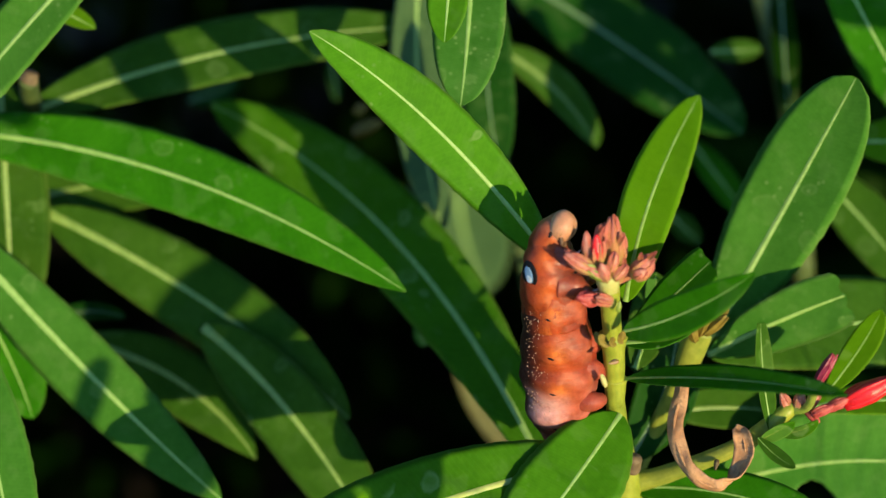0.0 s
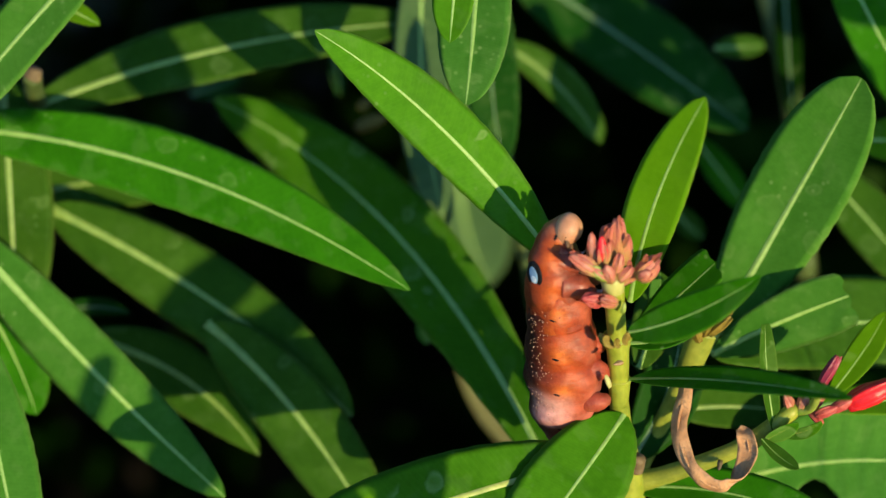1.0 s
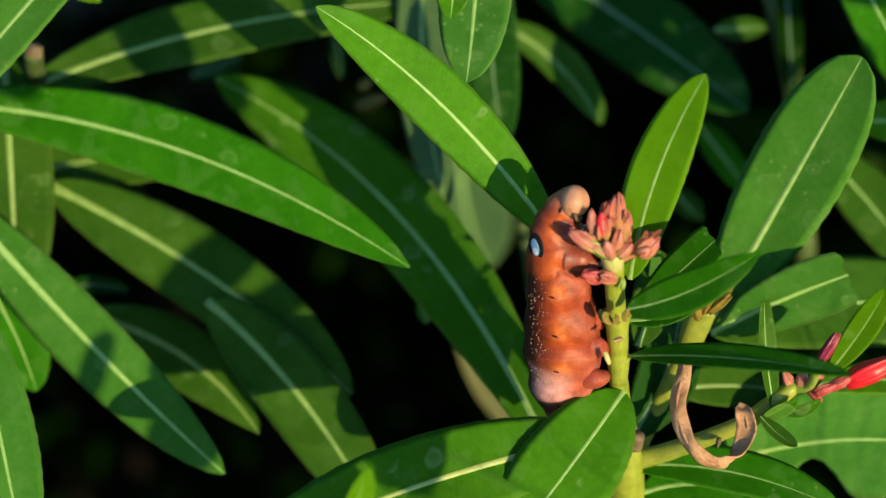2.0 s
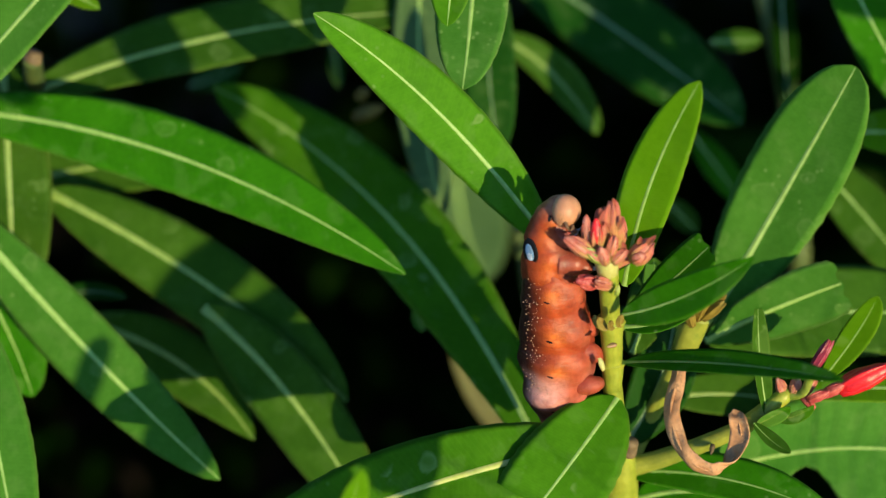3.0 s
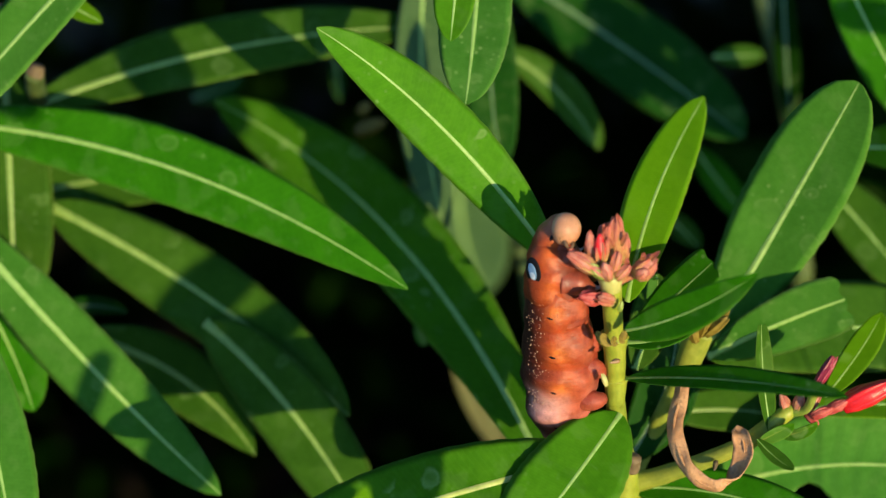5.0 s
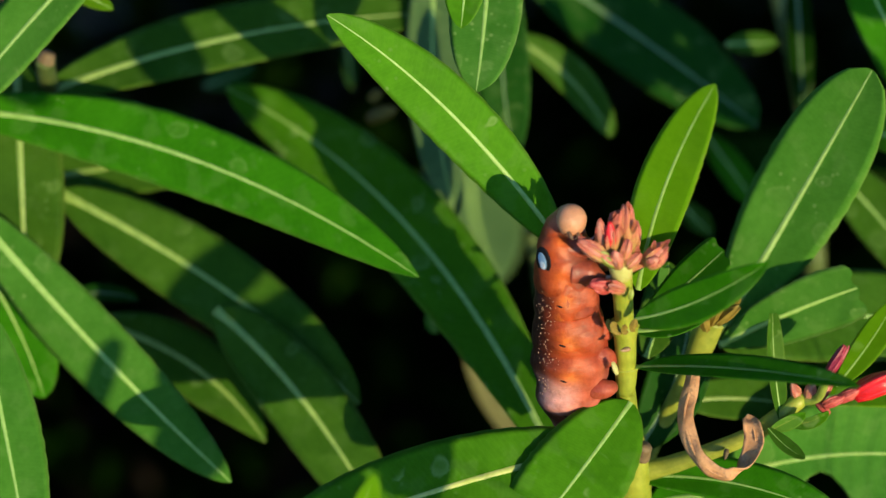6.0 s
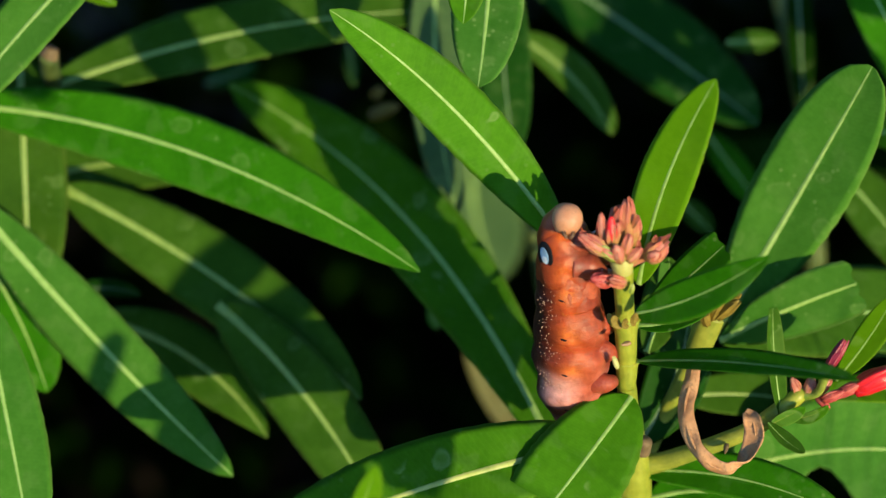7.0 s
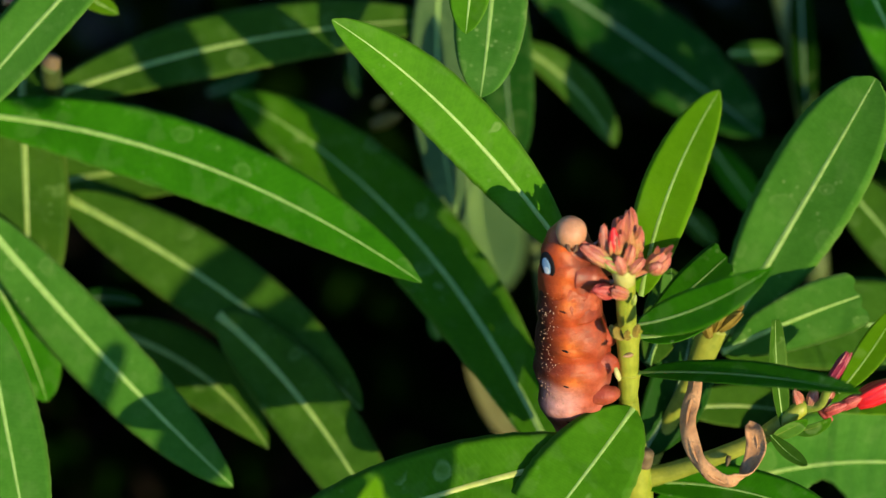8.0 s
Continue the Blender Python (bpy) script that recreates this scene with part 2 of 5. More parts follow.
BUD = bud_material("bud_salmon", (0.52, 0.42, 0.13), (0.62, 0.27, 0.12), (0.64, 0.18, 0.13), (0.36, 0.05, 0.035))
BUD_TIP = flesh_material("bud_tip", (0.45, 0.10, 0.07), (0.60, 0.29, 0.20), 650.0, 0.45, 0.1, 0.4, 0.5)
PETAL = flesh_material("petal_red", (0.62, 0.008, 0.018), (0.85, 0.025, 0.03), 500.0, 0.36, 0.1, 0.3)
PURPLE = flesh_material("petal_purple", (0.20, 0.008, 0.030), (0.36, 0.030, 0.065), 600.0, 0.4, 0.05, 0.3, 0.4)
SEPAL = flesh_material("sepal_green", (0.16, 0.26, 0.03), (0.32, 0.38, 0.07), 500.0, 0.45, 0.05, 0.3, 0.4)
ROSE = flesh_material("bud_rose", (0.38, 0.035, 0.04), (0.60, 0.14, 0.11), 700.0, 0.45, 0.1, 0.5, 0.5)
STALK = flesh_material("stalk_pale", (0.40, 0.41, 0.11), (0.56, 0.55, 0.20), 400.0, 0.45, 0.1, 0.35, 0.2)
SKIN = skin_material("caterpillar_skin")
HEAD = flesh_material("head_tan", (0.47, 0.21, 0.11), (0.60, 0.30, 0.165), 420.0, 0.5, 0.1, 0.3, 0.0, (0.42, 0.22, 0.12))
THIGH = flesh_material("leg_brown", (0.19, 0.036, 0.020), (0.33, 0.072, 0.038), 380.0, 0.42, 0.1, 0.35)
LEG = flesh_material("leg_grey", (0.34, 0.24, 0.22), (0.55, 0.46, 0.44), 900.0, 0.5, 0.05, 0.3)
PROLEG = flesh_material("proleg_orange", (0.29, 0.042, 0.022), (0.42, 0.085, 0.045), 420.0, 0.52, 0.2, 0.8)
JAW = flesh_material("jaw_dark", (0.09, 0.045, 0.025), (0.18, 0.10, 0.05), 900.0, 0.6, 0.0, 0.3)
BLACK = plain_material("eyespot_black", (0.006, 0.006, 0.008), 0.6, 0.2)
BLUE = plain_material("eyespot_blue", (0.20, 0.34, 0.52), 0.6, 0.2)
WHITE = plain_material("eyespot_white", (0.55, 0.64, 0.74), 0.6, 0.2)
DOT = plain_material("speckle_cream", (0.40, 0.24, 0.17), 0.6)
SOIL = flesh_material("soil", (0.010, 0.0075, 0.005), (0.024, 0.018, 0.011), 9.0, 0.95, 0.0, 0.8)


# ---- building blocks ----
def part(name, bm, material, parent=None, label=""):
    me = bpy.data.meshes.new(name)
    bm.normal_update()
    bm.to_mesh(me)
    bm.free()
    for p in me.polygons:
        p.use_smooth = True
    me.materials.append(material)
    ob = new(name, me)
    ob.parent = parent
    return tagged(ob, label)


def thing(name, at, label, category, group=""):
    ob = new(name)
    ob.location = at
    ob.empty_display_size = 0.01
    return tagged(ob, label, category, group)


def bez(a, c, b, s):
    return a * (1 - s) ** 2 + c * 2 * s * (1 - s) + b * s * s


def local(parent, v):
    """World place to the space of a part of an unturned thing."""
    v = Vector(v)
    while parent is not None:
        v = v - parent.location
        parent = parent.parent
    return v


def tube(points, radii, sides=12, ripple=0.0, caps=True):
    """A swept round body through points; its uv runs round and along."""
    bm = bmesh.new()
    uvs = {}
    rings = []
    pts = [Vector(p) for p in points]
    up = Vector((0.31, -0.87, 0.38))
    for i, p in enumerate(pts):
        t = (pts[min(i + 1, len(pts) - 1)] - pts[max(i - 1, 0)]).normalized()
        x = up.cross(t).normalized()
        y = t.cross(x)
        ring = []
        for k in range(sides):
            an = 2 * math.pi * k / sides
            r = radii[i] * (1 + ripple * (noise.noise(p * 260 + Vector((math.cos(an), math.sin(an), 0)) * 1.3)))
            v = bm.verts.new(p + (x * math.cos(an) + y * math.sin(an)) * r)
            uvs[v] = (k / sides, i / (len(pts) - 1))
            ring.append(v)
        rings.append(ring)
    for r0, r1 in zip(rings, rings[1:]):
        for k in range(sides):
            bm.faces.new((r0[k], r0[(k + 1) % sides], r1[(k + 1) % sides], r1[k]))
    if caps:
        bm.faces.new(rings[0][::-1])
        bm.faces.new(rings[-1])
    layer = bm.loops.layers.uv.new("UVMap")
    for f in bm.faces:
        for l in f.loops:
            l[layer].uv = uvs[l.vert]
    return bm


def smooth_path(points, radii, n=6):
    """Catmull-Rom through a few stations."""
    P = [Vector(p) for p in points]
    out, rad = [], []
    for i in range(len(P) - 1):
        a, b, c, d = P[max(i - 1, 0)], P[i], P[i + 1], P[min(i + 2, len(P) - 1)]
        for k in range(n):
            s = k / n
            out.append(0.5 * (2 * b + (c - a) * s + (2 * a - 5 * b + 4 * c - d) * s * s + (3 * b - a - 3 * c + d) * s ** 3))
            w = s * s * (3 - 2 * s)
            rad.append(radii[i] * (1 - w) + radii[i + 1] * w)
    return out + [P[-1]], rad + [radii[-1]]


LEAF_SEED = random.Random(7)


def leaf(parent, base, tip, width, bow=(0, 0, 0), face=(0, 0, 1), fold=12, mat=None, rib=None, peak=0.52, full=0.62,
         cut=1.0, curl=0.0, twist=0.0, rib_width=0.0014, wave=0.5, label="", bites=()):
    """A lance-shaped leathery leaf with thickness and a raised pale midrib. bow: how far the middle leaves the straight line;
    fold: degrees by which the halves rise from the midrib; cut: the share of its length left where the end is torn off;
    bites: (share of length, side, depth) of gnawed hollows in the margin."""
    rng = LEAF_SEED
    mat, rib = mat or GREEN, rib or RIB
    a, b = local(parent, base), local(parent, tip)
    c = (a + b) / 2 + 2 * Vector(bow)
    n0 = Vector(face).normalized()
    rows, half = 30, 5
    q = full * (1 - peak) / peak
    top = peak ** full * (1 - peak) ** q
    ph = rng.random() * 6
    bm = bmesh.new()
    uvs, grid, under, spine = {}, [], [], []
    for i in range(rows + 1):
        s = 0.004 + 0.994 * i / rows * cut
        p = bez(a, c, b, s)
        t = (bez(a, c, b, min(s + 0.02, 1)) - bez(a, c, b, max(s - 0.02, 0))).normalized()
        n = Matrix.Rotation(radians(twist) * (s - 0.5), 3, t) @ n0
        side = t.cross(n).normalized()
        n = side.cross(t)
        w = width / 2 * (s ** full * (1 - s) ** q) / top
        line, low = [], []
        for k in range(-half, half + 1):
            u = k / half
            ww = w
            for at, sg, dep in bites:
                if u * sg > 0:
                    ww *= 1 - dep * math.exp(-((s - at) / 0.045) ** 2)
            ang = radians(fold)
            lift = abs(u) * ww * math.sin(ang) - curl * u * u * ww
            ripple = wave * 0.02 * width * math.sin(s * 17 + ph + u * 1.2) * u * u
            edge = 1 + 0.012 * math.sin(s * 90 + ph * k) * (abs(k) == half)
            ragged = t * ((0.035 * width * noise.noise(Vector((u * 3.1, ph, 4))) + 0.03 * width * math.sin(u * 9 + ph)) if cut < 1 and i == rows else 0)
            pos = p + side * (u * ww * math.cos(ang) * edge) + n * (lift + ripple) + ragged
            v = bm.verts.new(pos + n * 0.00012)
            uvs[v] = (0.5 + u / 2, s)
            line.append(v)
            if abs(k) == half:
                low.append(v)
            else:
                v2 = bm.verts.new(pos - n * 0.00022)
                uvs[v2] = (0.5 + u / 2, s)
                low.append(v2)
        grid.append(line)
        under.append(low)
        spine.append((p, t, n, side, s))
    for i in range(rows):
        for k in range(2 * half):
            bm.faces.new((grid[i][k], grid[i][k + 1], grid[i + 1][k + 1], grid[i + 1][k]))
            bm.faces.new((under[i][k + 1], under[i][k], under[i + 1][k], under[i + 1][k + 1]))
    layer = bm.loops.layers.uv.new("UVMap")
    for f in bm.faces:
        for l in f.loops:
            l[layer].uv = uvs[l.vert]
    blade = part("leaf", bm, mat, parent, label)
    # midrib: a low rounded ridge, thick at the stalk, fading to the tip
    bm = bmesh.new()
    prev = None
    for p, t, n, side, s in spine[::2]:
        r = rib_width * (0.12 + 0.88 * (1 - s) ** 0.8) * (1.25 if s < 0.05 else 1)
        ring = [bm.verts.new(p + side * (x * r * 0.5) + n * (0.00010 + y * r * 0.32)) for x, y in
                ((-1, -0.25), (-0.72, 0.34), (0, 0.52), (0.72, 0.34), (1, -0.25), (0, -0.75))]
        if prev:
            for k in range(6):
                bm.faces.new((prev[k], prev[(k + 1) % 6], ring[(k + 1) % 6], ring[k]))
        prev = ring
    part("midrib", bm, rib, blade)
    return blade


def stalk(parent, points, radii, mat=None, name="stem", ripple=0.05, label="", sides=14):
    pts, rad = smooth_path([local(parent, p) for p in points], radii)
    return part(name, tube(pts, rad, sides, ripple), mat or STEM, parent, label)


def bud(parent, base, tip, radius, mat=None, core=None, sepals=6, opening=0.45, label="", core_at=0.55, sepal_len=1.0, core_fat=1.0):
    """A flower bud: overlapping pointed sepals round a tight roll of petals."""
    mat = mat or BUD
    a, b = local(parent, base), local(parent, tip)
    axis = b - a
    length = axis.length
    t = axis.normalized()
    x = t.cross(Vector((0.3, 0.8, 0.5))).normalized()
    y = t.cross(x)
    turn = LEAF_SEED.random() * 6
    bm = bmesh.new()
    foot = bm.verts.new(a - t * (0.15 * radius))
    uvs = {foot: (0.5, 0.0)}
    for k in range(sepals):
        an = turn + 2 * math.pi * k / sepals
        out, tang = x * math.cos(an) + y * math.sin(an), -x * math.sin(an) + y * math.cos(an)
        reach = length * sepal_len * (1 - 0.30 * LEAF_SEED.random() * (k > 0))
        grid = []
        for i in range(9):
            s = i / 8
            r = radius * (0.35 * (1 - s) ** 0.5 + 1.65 * s * (1 - s) ** 0.85 + 0.95 * (opening + 0.12) * s ** 3) * (1 - 0.30 * s * s) * (1 + 0.16 * (k % 2))
            w = radius * 0.92 * (max(s, 0.06) ** 0.45 * (1 - s) ** 0.95) + 0.00003
            row = []
            for j in (-1, -0.5, 0, 0.5, 1):
                pos = a + t * (reach * s) + out * (r * (1 - 0.30 * j * j) + 0.22 * radius * (1 - abs(j)) * (1 - 0.5 * s)) + tang * (w * j * 0.8)
                v = bm.verts.new(pos)
                uvs[v] = (0.5 + j / 2 * 0.2 + k * 0.2, s)
                row.append(v)
            grid.append(row)
        for j in range(4):
            bm.faces.new((foot, grid[0][j + 1], grid[0][j]))
        for r0, r1 in zip(grid, grid[1:]):
            for j in range(4):
                bm.faces.new((r0[j], r0[j + 1], r1[j + 1], r1[j]))
    layer = bm.loops.layers.uv.new("UVMap")
    for f in bm.faces:
        for l in f.loops:
            l[layer].uv = uvs[l.vert]
    ob = part("bud", bm, mat, parent, label)
    stations = [a + t * (length * s) for s in (0, 0.2, 0.45, 0.7, 0.88, core_at + 0.42)]
    pts, rad = smooth_path(stations, [radius * core_fat * q for q in (0.3, 0.70, 0.78, 0.58, 0.34, 0.04)], 4)
    part("petal_roll", tube(pts, rad, 12, 0.12), core or BUD_TIP, ob)
    return ob


# ---- ground and the shrub around ----
def ground():
    bm = bmesh.new()
    for x, y in ((-400, -400), (400, -400), (400, 400), (-400, 400)):
        bm.verts.new((x, y, 0))
    bm.verts.ensure_lookup_table()
    bm.faces.new(bm.verts)
    return tagged(part("ground", bm, SOIL), "bare dark soil under the shrub", "ground", kind="structure")


def foliage(name, count, place, material, seed, label, size=(0.09, 0.13), broad=1.0):
    """A mass of leaves that nobody could count; place(rng) gives the foot of each leaf."""
    rng = random.Random(seed)
    verts, faces = [], []
    for _ in range(count):
        p = place(rng)
        d = Vector((rng.gauss(0, 1), rng.gauss(0, 1), rng.gauss(0.1, 0.8))).normalized()
        n = Vector((rng.gauss(0, 0.6), -0.5 + rng.gauss(0, 0.5), 0.8)).normalized()
        s = d.cross(n).normalized()
        n = s.cross(d)
        ln, w = rng.uniform(*size), rng.uniform(0.016, 0.024) / 2 * broad
        k0 = len(verts)
        for i, (f, h) in enumerate(((0, 0.05), (0.2, 0.62), (0.45, 1.0), (0.7, 0.85), (0.9, 0.4), (1.0, 0.02))):
            c = p + d * (ln * f) - Vector((0, 0, 0.18 * ln * f * f))
            verts += [c - s * (w * h) + n * (0.25 * w * h), c, c + s * (w * h) + n * (0.25 * w * h)]
            if i:
                a = k0 + 3 * (i - 1)
                faces += [(a, a + 1, a + 4, a + 3), (a + 1, a + 2, a + 5, a + 4)]
    me = bpy.data.meshes.new(name)
    me.from_pydata([tuple(v) for v in verts], [], faces)
    uv = me.uv_layers.new(name="UVMap")
    for poly in me.polygons:
        poly.use_smooth = True
        for li, vi in zip(poly.loop_indices, poly.vertices):
            k = vi % 18
            uv.data[li].uv = ((k % 3) / 2, (k // 3) / 5)
    me.materials.append(material)
    return tagged(new(name, me), label, "foliage", kind="stuff")


ground()


def in_shrub(r):
    """A place inside the rounded shrub, outside the hollow in which the shoots stand."""
    while True:
        x, y, z = r.uniform(-1.8, 1.8), r.uniform(0.42, 3.4), r.uniform(0.0, 1.8)
        if (x / 1.7) ** 2 + ((y - 1.85) / 1.5) ** 2 + ((z - 0.75) / 1.0) ** 2 > 1:
            continue
        # unseen crown and side leaves are added to keep sun and sky out of the hollow
        reach = 0.04 + 0.29 * y if x > 0 else 0.13 + 0.33 * y
        low, high = 1.2 - 0.82 * y, 1.26 - 0.33 * y
        if abs(x) < reach and max(low - 0.10, 0.2 if y > 1.2 else 0) < z < high + 0.06 and y < 2.3:
            continue
        if y < 0.62 and -0.27 < x < 0.17:
            continue
        return Vector((x, y, z))


# leaf colour is darkened as well, so the hollow looks deeply shaded
foliage("foliage", 24000, in_shrub, SHADED_INNER, 3, "dense oleander leaves, darkened in colour for deep shade", (0.12, 0.18), 1.5)

# ---- oleander ----
front_shoot = thing("oleander_shoot", (0.0416, 0.2901, 0.9324), "upright green oleander shoot with pink buds and long leaves", "shrub shoot", "oleander shoots")
stalk(front_shoot, [(0.0413, 0.2901, 0.9324), (0.0404, 0.2914, 0.9567), (0.0399, 0.2908, 0.9716), (0.0389, 0.2905, 0.9811), (0.0378, 0.2909, 0.9899), (0.0370, 0.2907, 0.9975)], [0.0047, 0.0043, 0.0040, 0.0033, 0.0023, 0.0020])
stalk(front_shoot, [(0.0371, 0.2905, 0.9962), (0.0369, 0.2908, 1.0006), (0.0368, 0.2911, 1.0023)], [0.0019, 0.0023, 0.0028], label="green upper joint of the stem")
stalk(front_shoot, [(0.0369, 0.2911, 1.0013), (0.0363, 0.2905, 1.0091), (0.0360, 0.2907, 1.0125), (0.0360, 0.2907, 1.0135)], [0.0020, 0.0023, 0.0028, 0.0031])
stalk(front_shoot, [(0.0360, 0.2908, 1.0126), (0.0353, 0.2904, 1.0190), (0.0347, 0.2897, 1.0248), (0.0344, 0.2897, 1.0278)], [0.0020, 0.0020, 0.0022, 0.0025])
leaf(front_shoot, (0.0249, 0.3137, 1.0173), (-0.0257, 0.3227, 1.0689), 0.0142, (0.0005, 0.0023, 0.0040), (-0.10, -0.75, 0.66), fold=8, mat=LIME, peak=0.48, label="long sunlit mature green leaf")
leaf(front_shoot, (0.0392, 0.2984, 1.0168), (0.0514, 0.2963, 1.0652), 0.0117, (-0.0020, 0.0005, 0.0008), (-0.24, -0.79, 0.57), fold=5, mat=BRIGHT, peak=0.5, full=0.6, rib_width=0.0012, label="bright young upright leaf")
leaf(front_shoot, (0.0380, 0.2883, 0.9953), (0.0110, 0.2586, 0.9759), 0.0209, (0.0000, -0.0026, 0.0015), (0.09, -0.62, 0.78), fold=2, mat=LIME, peak=0.5, full=0.55, rib_width=0.0011, label="broad glossy leaf bending forward")
leaf(front_shoot, (0.0365, 0.2815, 0.9894), (-0.0381, 0.2420, 0.9911), 0.0197, (-0.0027, 0.0041, -0.0009), (0.09, -0.62, 0.78), fold=10, rib=RIB_GOLD, mat=LIME, rib_width=0.0020)
leaf(front_shoot, (0.0374, 0.2853, 1.0181), (0.0605, 0.2731, 1.0390), 0.0085, (-0.0002, -0.0009, -0.0016), (0.15, -0.74, 0.65), fold=14, mat=GREEN, peak=0.45, rib_width=0.0008)
leaf(front_shoot, (0.0400, 0.2949, 1.0108), (0.0581, 0.2919, 1.0336), 0.0091, (0.0007, 0.0002, 0.0004), (-0.43, -0.62, 0.66), fold=10, cut=0.82, peak=0.6, rib_width=0.0008, label="torn short leaf with a browned end")
leaf(front_shoot, (0.0388, 0.2903, 1.0028), (0.0768, 0.2588, 1.0202), 0.0068, (0.0000, 0.0007, 0.0012), (0.30, -0.53, 0.80), fold=12, mat=GREEN, rib=RIB_OLD, peak=0.5, rib_width=0.0009, label="dark glossy narrow leaf seen nearly edge-on")
leaf(front_shoot, (0.0388, 0.2941, 1.0094), (0.0549, 0.2926, 1.0169), 0.0059, (0.0000, -0.0008, -0.0014), (0.00, -0.36, 0.93), fold=10, mat=GREEN)
leaf(front_shoot, (0.0254, 0.2938, 0.9689), (-0.0601, 0.4034, 1.0147), 0.0227, (0.0072, 0.0141, 0.0024), (0.06, -0.80, 0.60), fold=10, mat=LIME, rib_width=0.0021, peak=0.54, full=0.74, label="large mature leaf mostly in shade")
leaf(front_shoot, (0.0408, 0.2914, 0.9727), (0.0833, 0.2739, 0.9743), 0.0110, (0.0000, 0.0016, 0.0028), (0.00, -0.49, 0.87), fold=14, rib_width=0.001)
leaf(front_shoot, (0.0425, 0.3037, 0.9960), (0.0484, 0.3202, 1.0106), 0.0101, (0.0008, 0.0000, 0.0000), (0.19, -0.74, 0.65), fold=10, mat=OLIVE)
leaf(front_shoot, (0.0415, 0.2977, 0.9757), (0.0533, 0.3171, 0.9993), 0.0153, (0.0025, 0.0000, 0.0000), (0.29, -0.78, 0.56), fold=10, mat=SHADED, rib=RIB_SHADED)
leaf(front_shoot, (0.0463, 0.3044, 1.0073), (0.0469, 0.3083, 1.0200), 0.0049, (0.0000, 0.0000, 0.0000), (-0.37, -0.70, 0.61), fold=25, cut=.75, mat=PALE, rib_width=0.0007, label="small stub of a bitten leaf")
leaf(front_shoot, (-0.0192, 0.2354, 0.9967), (-0.0138, 0.2386, 1.0154), 0.0065, (-0.0001, 0.0004, -0.0003), (0.45, -0.84, 0.30), fold=12, mat=BRIGHT, rib=RIB, rib_width=0.0005, full=0.75, label="young pale leaf tip")
leaf(front_shoot, (0.0342, 0.2861, 1.0145), (0.0319, 0.2860, 1.0176), 0.0018, (-0.0003, -0.0002, -0.0004), (0.00, -0.75, 0.66), fold=-18, mat=SCALE, rib=SCALE, rib_width=0.0006, full=0.5, label="dried yellow bract scale")
leaf(front_shoot, (0.0347, 0.2839, 1.0158), (0.0326, 0.2833, 1.0188), 0.0021, (-0.0003, -0.0002, -0.0004), (0.00, -0.75, 0.66), fold=-18, mat=SCALE, rib=SCALE, rib_width=0.0006, full=0.5, label="dried yellow bract scale")
leaf(front_shoot, (0.0357, 0.2832, 1.0164), (0.0350, 0.2822, 1.0187), 0.0017, (-0.0003, -0.0002, -0.0004), (0.00, -0.75, 0.66), fold=-18, mat=SCALE, rib=SCALE, rib_width=0.0006, full=0.5, label="dried yellow bract scale")
leaf(front_shoot, (0.0372, 0.2841, 1.0161), (0.0372, 0.2836, 1.0192), 0.0018, (-0.0003, -0.0002, -0.0004), (0.00, -0.75, 0.66), fold=-18, mat=SCALE, rib=SCALE, rib_width=0.0006, full=0.5, label="dried yellow bract scale")
bud(front_shoot, (0.0363, 0.2823, 1.0129), (0.0341, 0.2806, 1.0135), 0.0006, mat=SCALE, core=DOT, sepals=4, label="pale leaf scar")
bud(front_shoot, (0.0342, 0.2846, 1.0049), (0.0331, 0.2851, 1.0078), 0.0007, mat=STALK, core=STALK, sepals=3, label="small pale bract")
bud(front_shoot, (0.0362, 0.2864, 1.0221), (0.0366, 0.2867, 1.0246), 0.0007, mat=SEPAL, core=SEPAL, sepals=3, label="small green bract")
stalk(front_shoot, [(0.0346, 0.2891, 1.0257), (0.0342, 0.2890, 1.0285), (0.0341, 0.2898, 1.0299), (0.0340, 0.2909, 1.0309)], [0.0021, 0.0025, 0.0017, 0.0007], mat=STALK, label="pale green flower stalk")
stalk(front_shoot, [(0.0350, 0.2893, 1.0270), (0.0381, 0.2900, 1.0282), (0.0410, 0.2906, 1.0294)], [0.0010, 0.0009, 0.0010], mat=BUD, name="bud_stalk", label="reddish bud stalk")
stalk(front_shoot, [(0.0343, 0.2887, 1.0281), (0.0315, 0.2881, 1.0309), (0.0291, 0.2879, 1.0326)], [0.0009, 0.0008, 0.0009], mat=SEPAL, name="bud_stalk")
bud(front_shoot, (0.0347, 0.2916, 1.0311), (0.0348, 0.2927, 1.0409), 0.0023, core=BUD, label="tall salmon flower bud")
bud(front_shoot, (0.0363, 0.2922, 1.0301), (0.0370, 0.2938, 1.0369), 0.0021, core=BUD)
bud(front_shoot, (0.0332, 0.2924, 1.0324), (0.0332, 0.2955, 1.0378), 0.0016, core=BUD)
bud(front_shoot, (0.0319, 0.2883, 1.0324), (0.0316, 0.2891, 1.0387), 0.0019, core=PETAL, opening=0.9, core_at=0.58, sepal_len=0.78, core_fat=0.9, label="opening bud with a crimson petal tip")
bud(front_shoot, (0.0306, 0.2889, 1.0323), (0.0295, 0.2903, 1.0388), 0.0015, opening=0.1)
bud(front_shoot, (0.0307, 0.2866, 1.0315), (0.0251, 0.2873, 1.0356), 0.0019, opening=0.5)
bud(front_shoot, (0.0335, 0.2864, 1.0301), (0.0294, 0.2859, 1.0332), 0.0015, opening=0.4, mat=SEPAL, label="yellow-green calyx")
bud(front_shoot, (0.0352, 0.2871, 1.0293), (0.0380, 0.2878, 1.0324), 0.0014, opening=0.3)
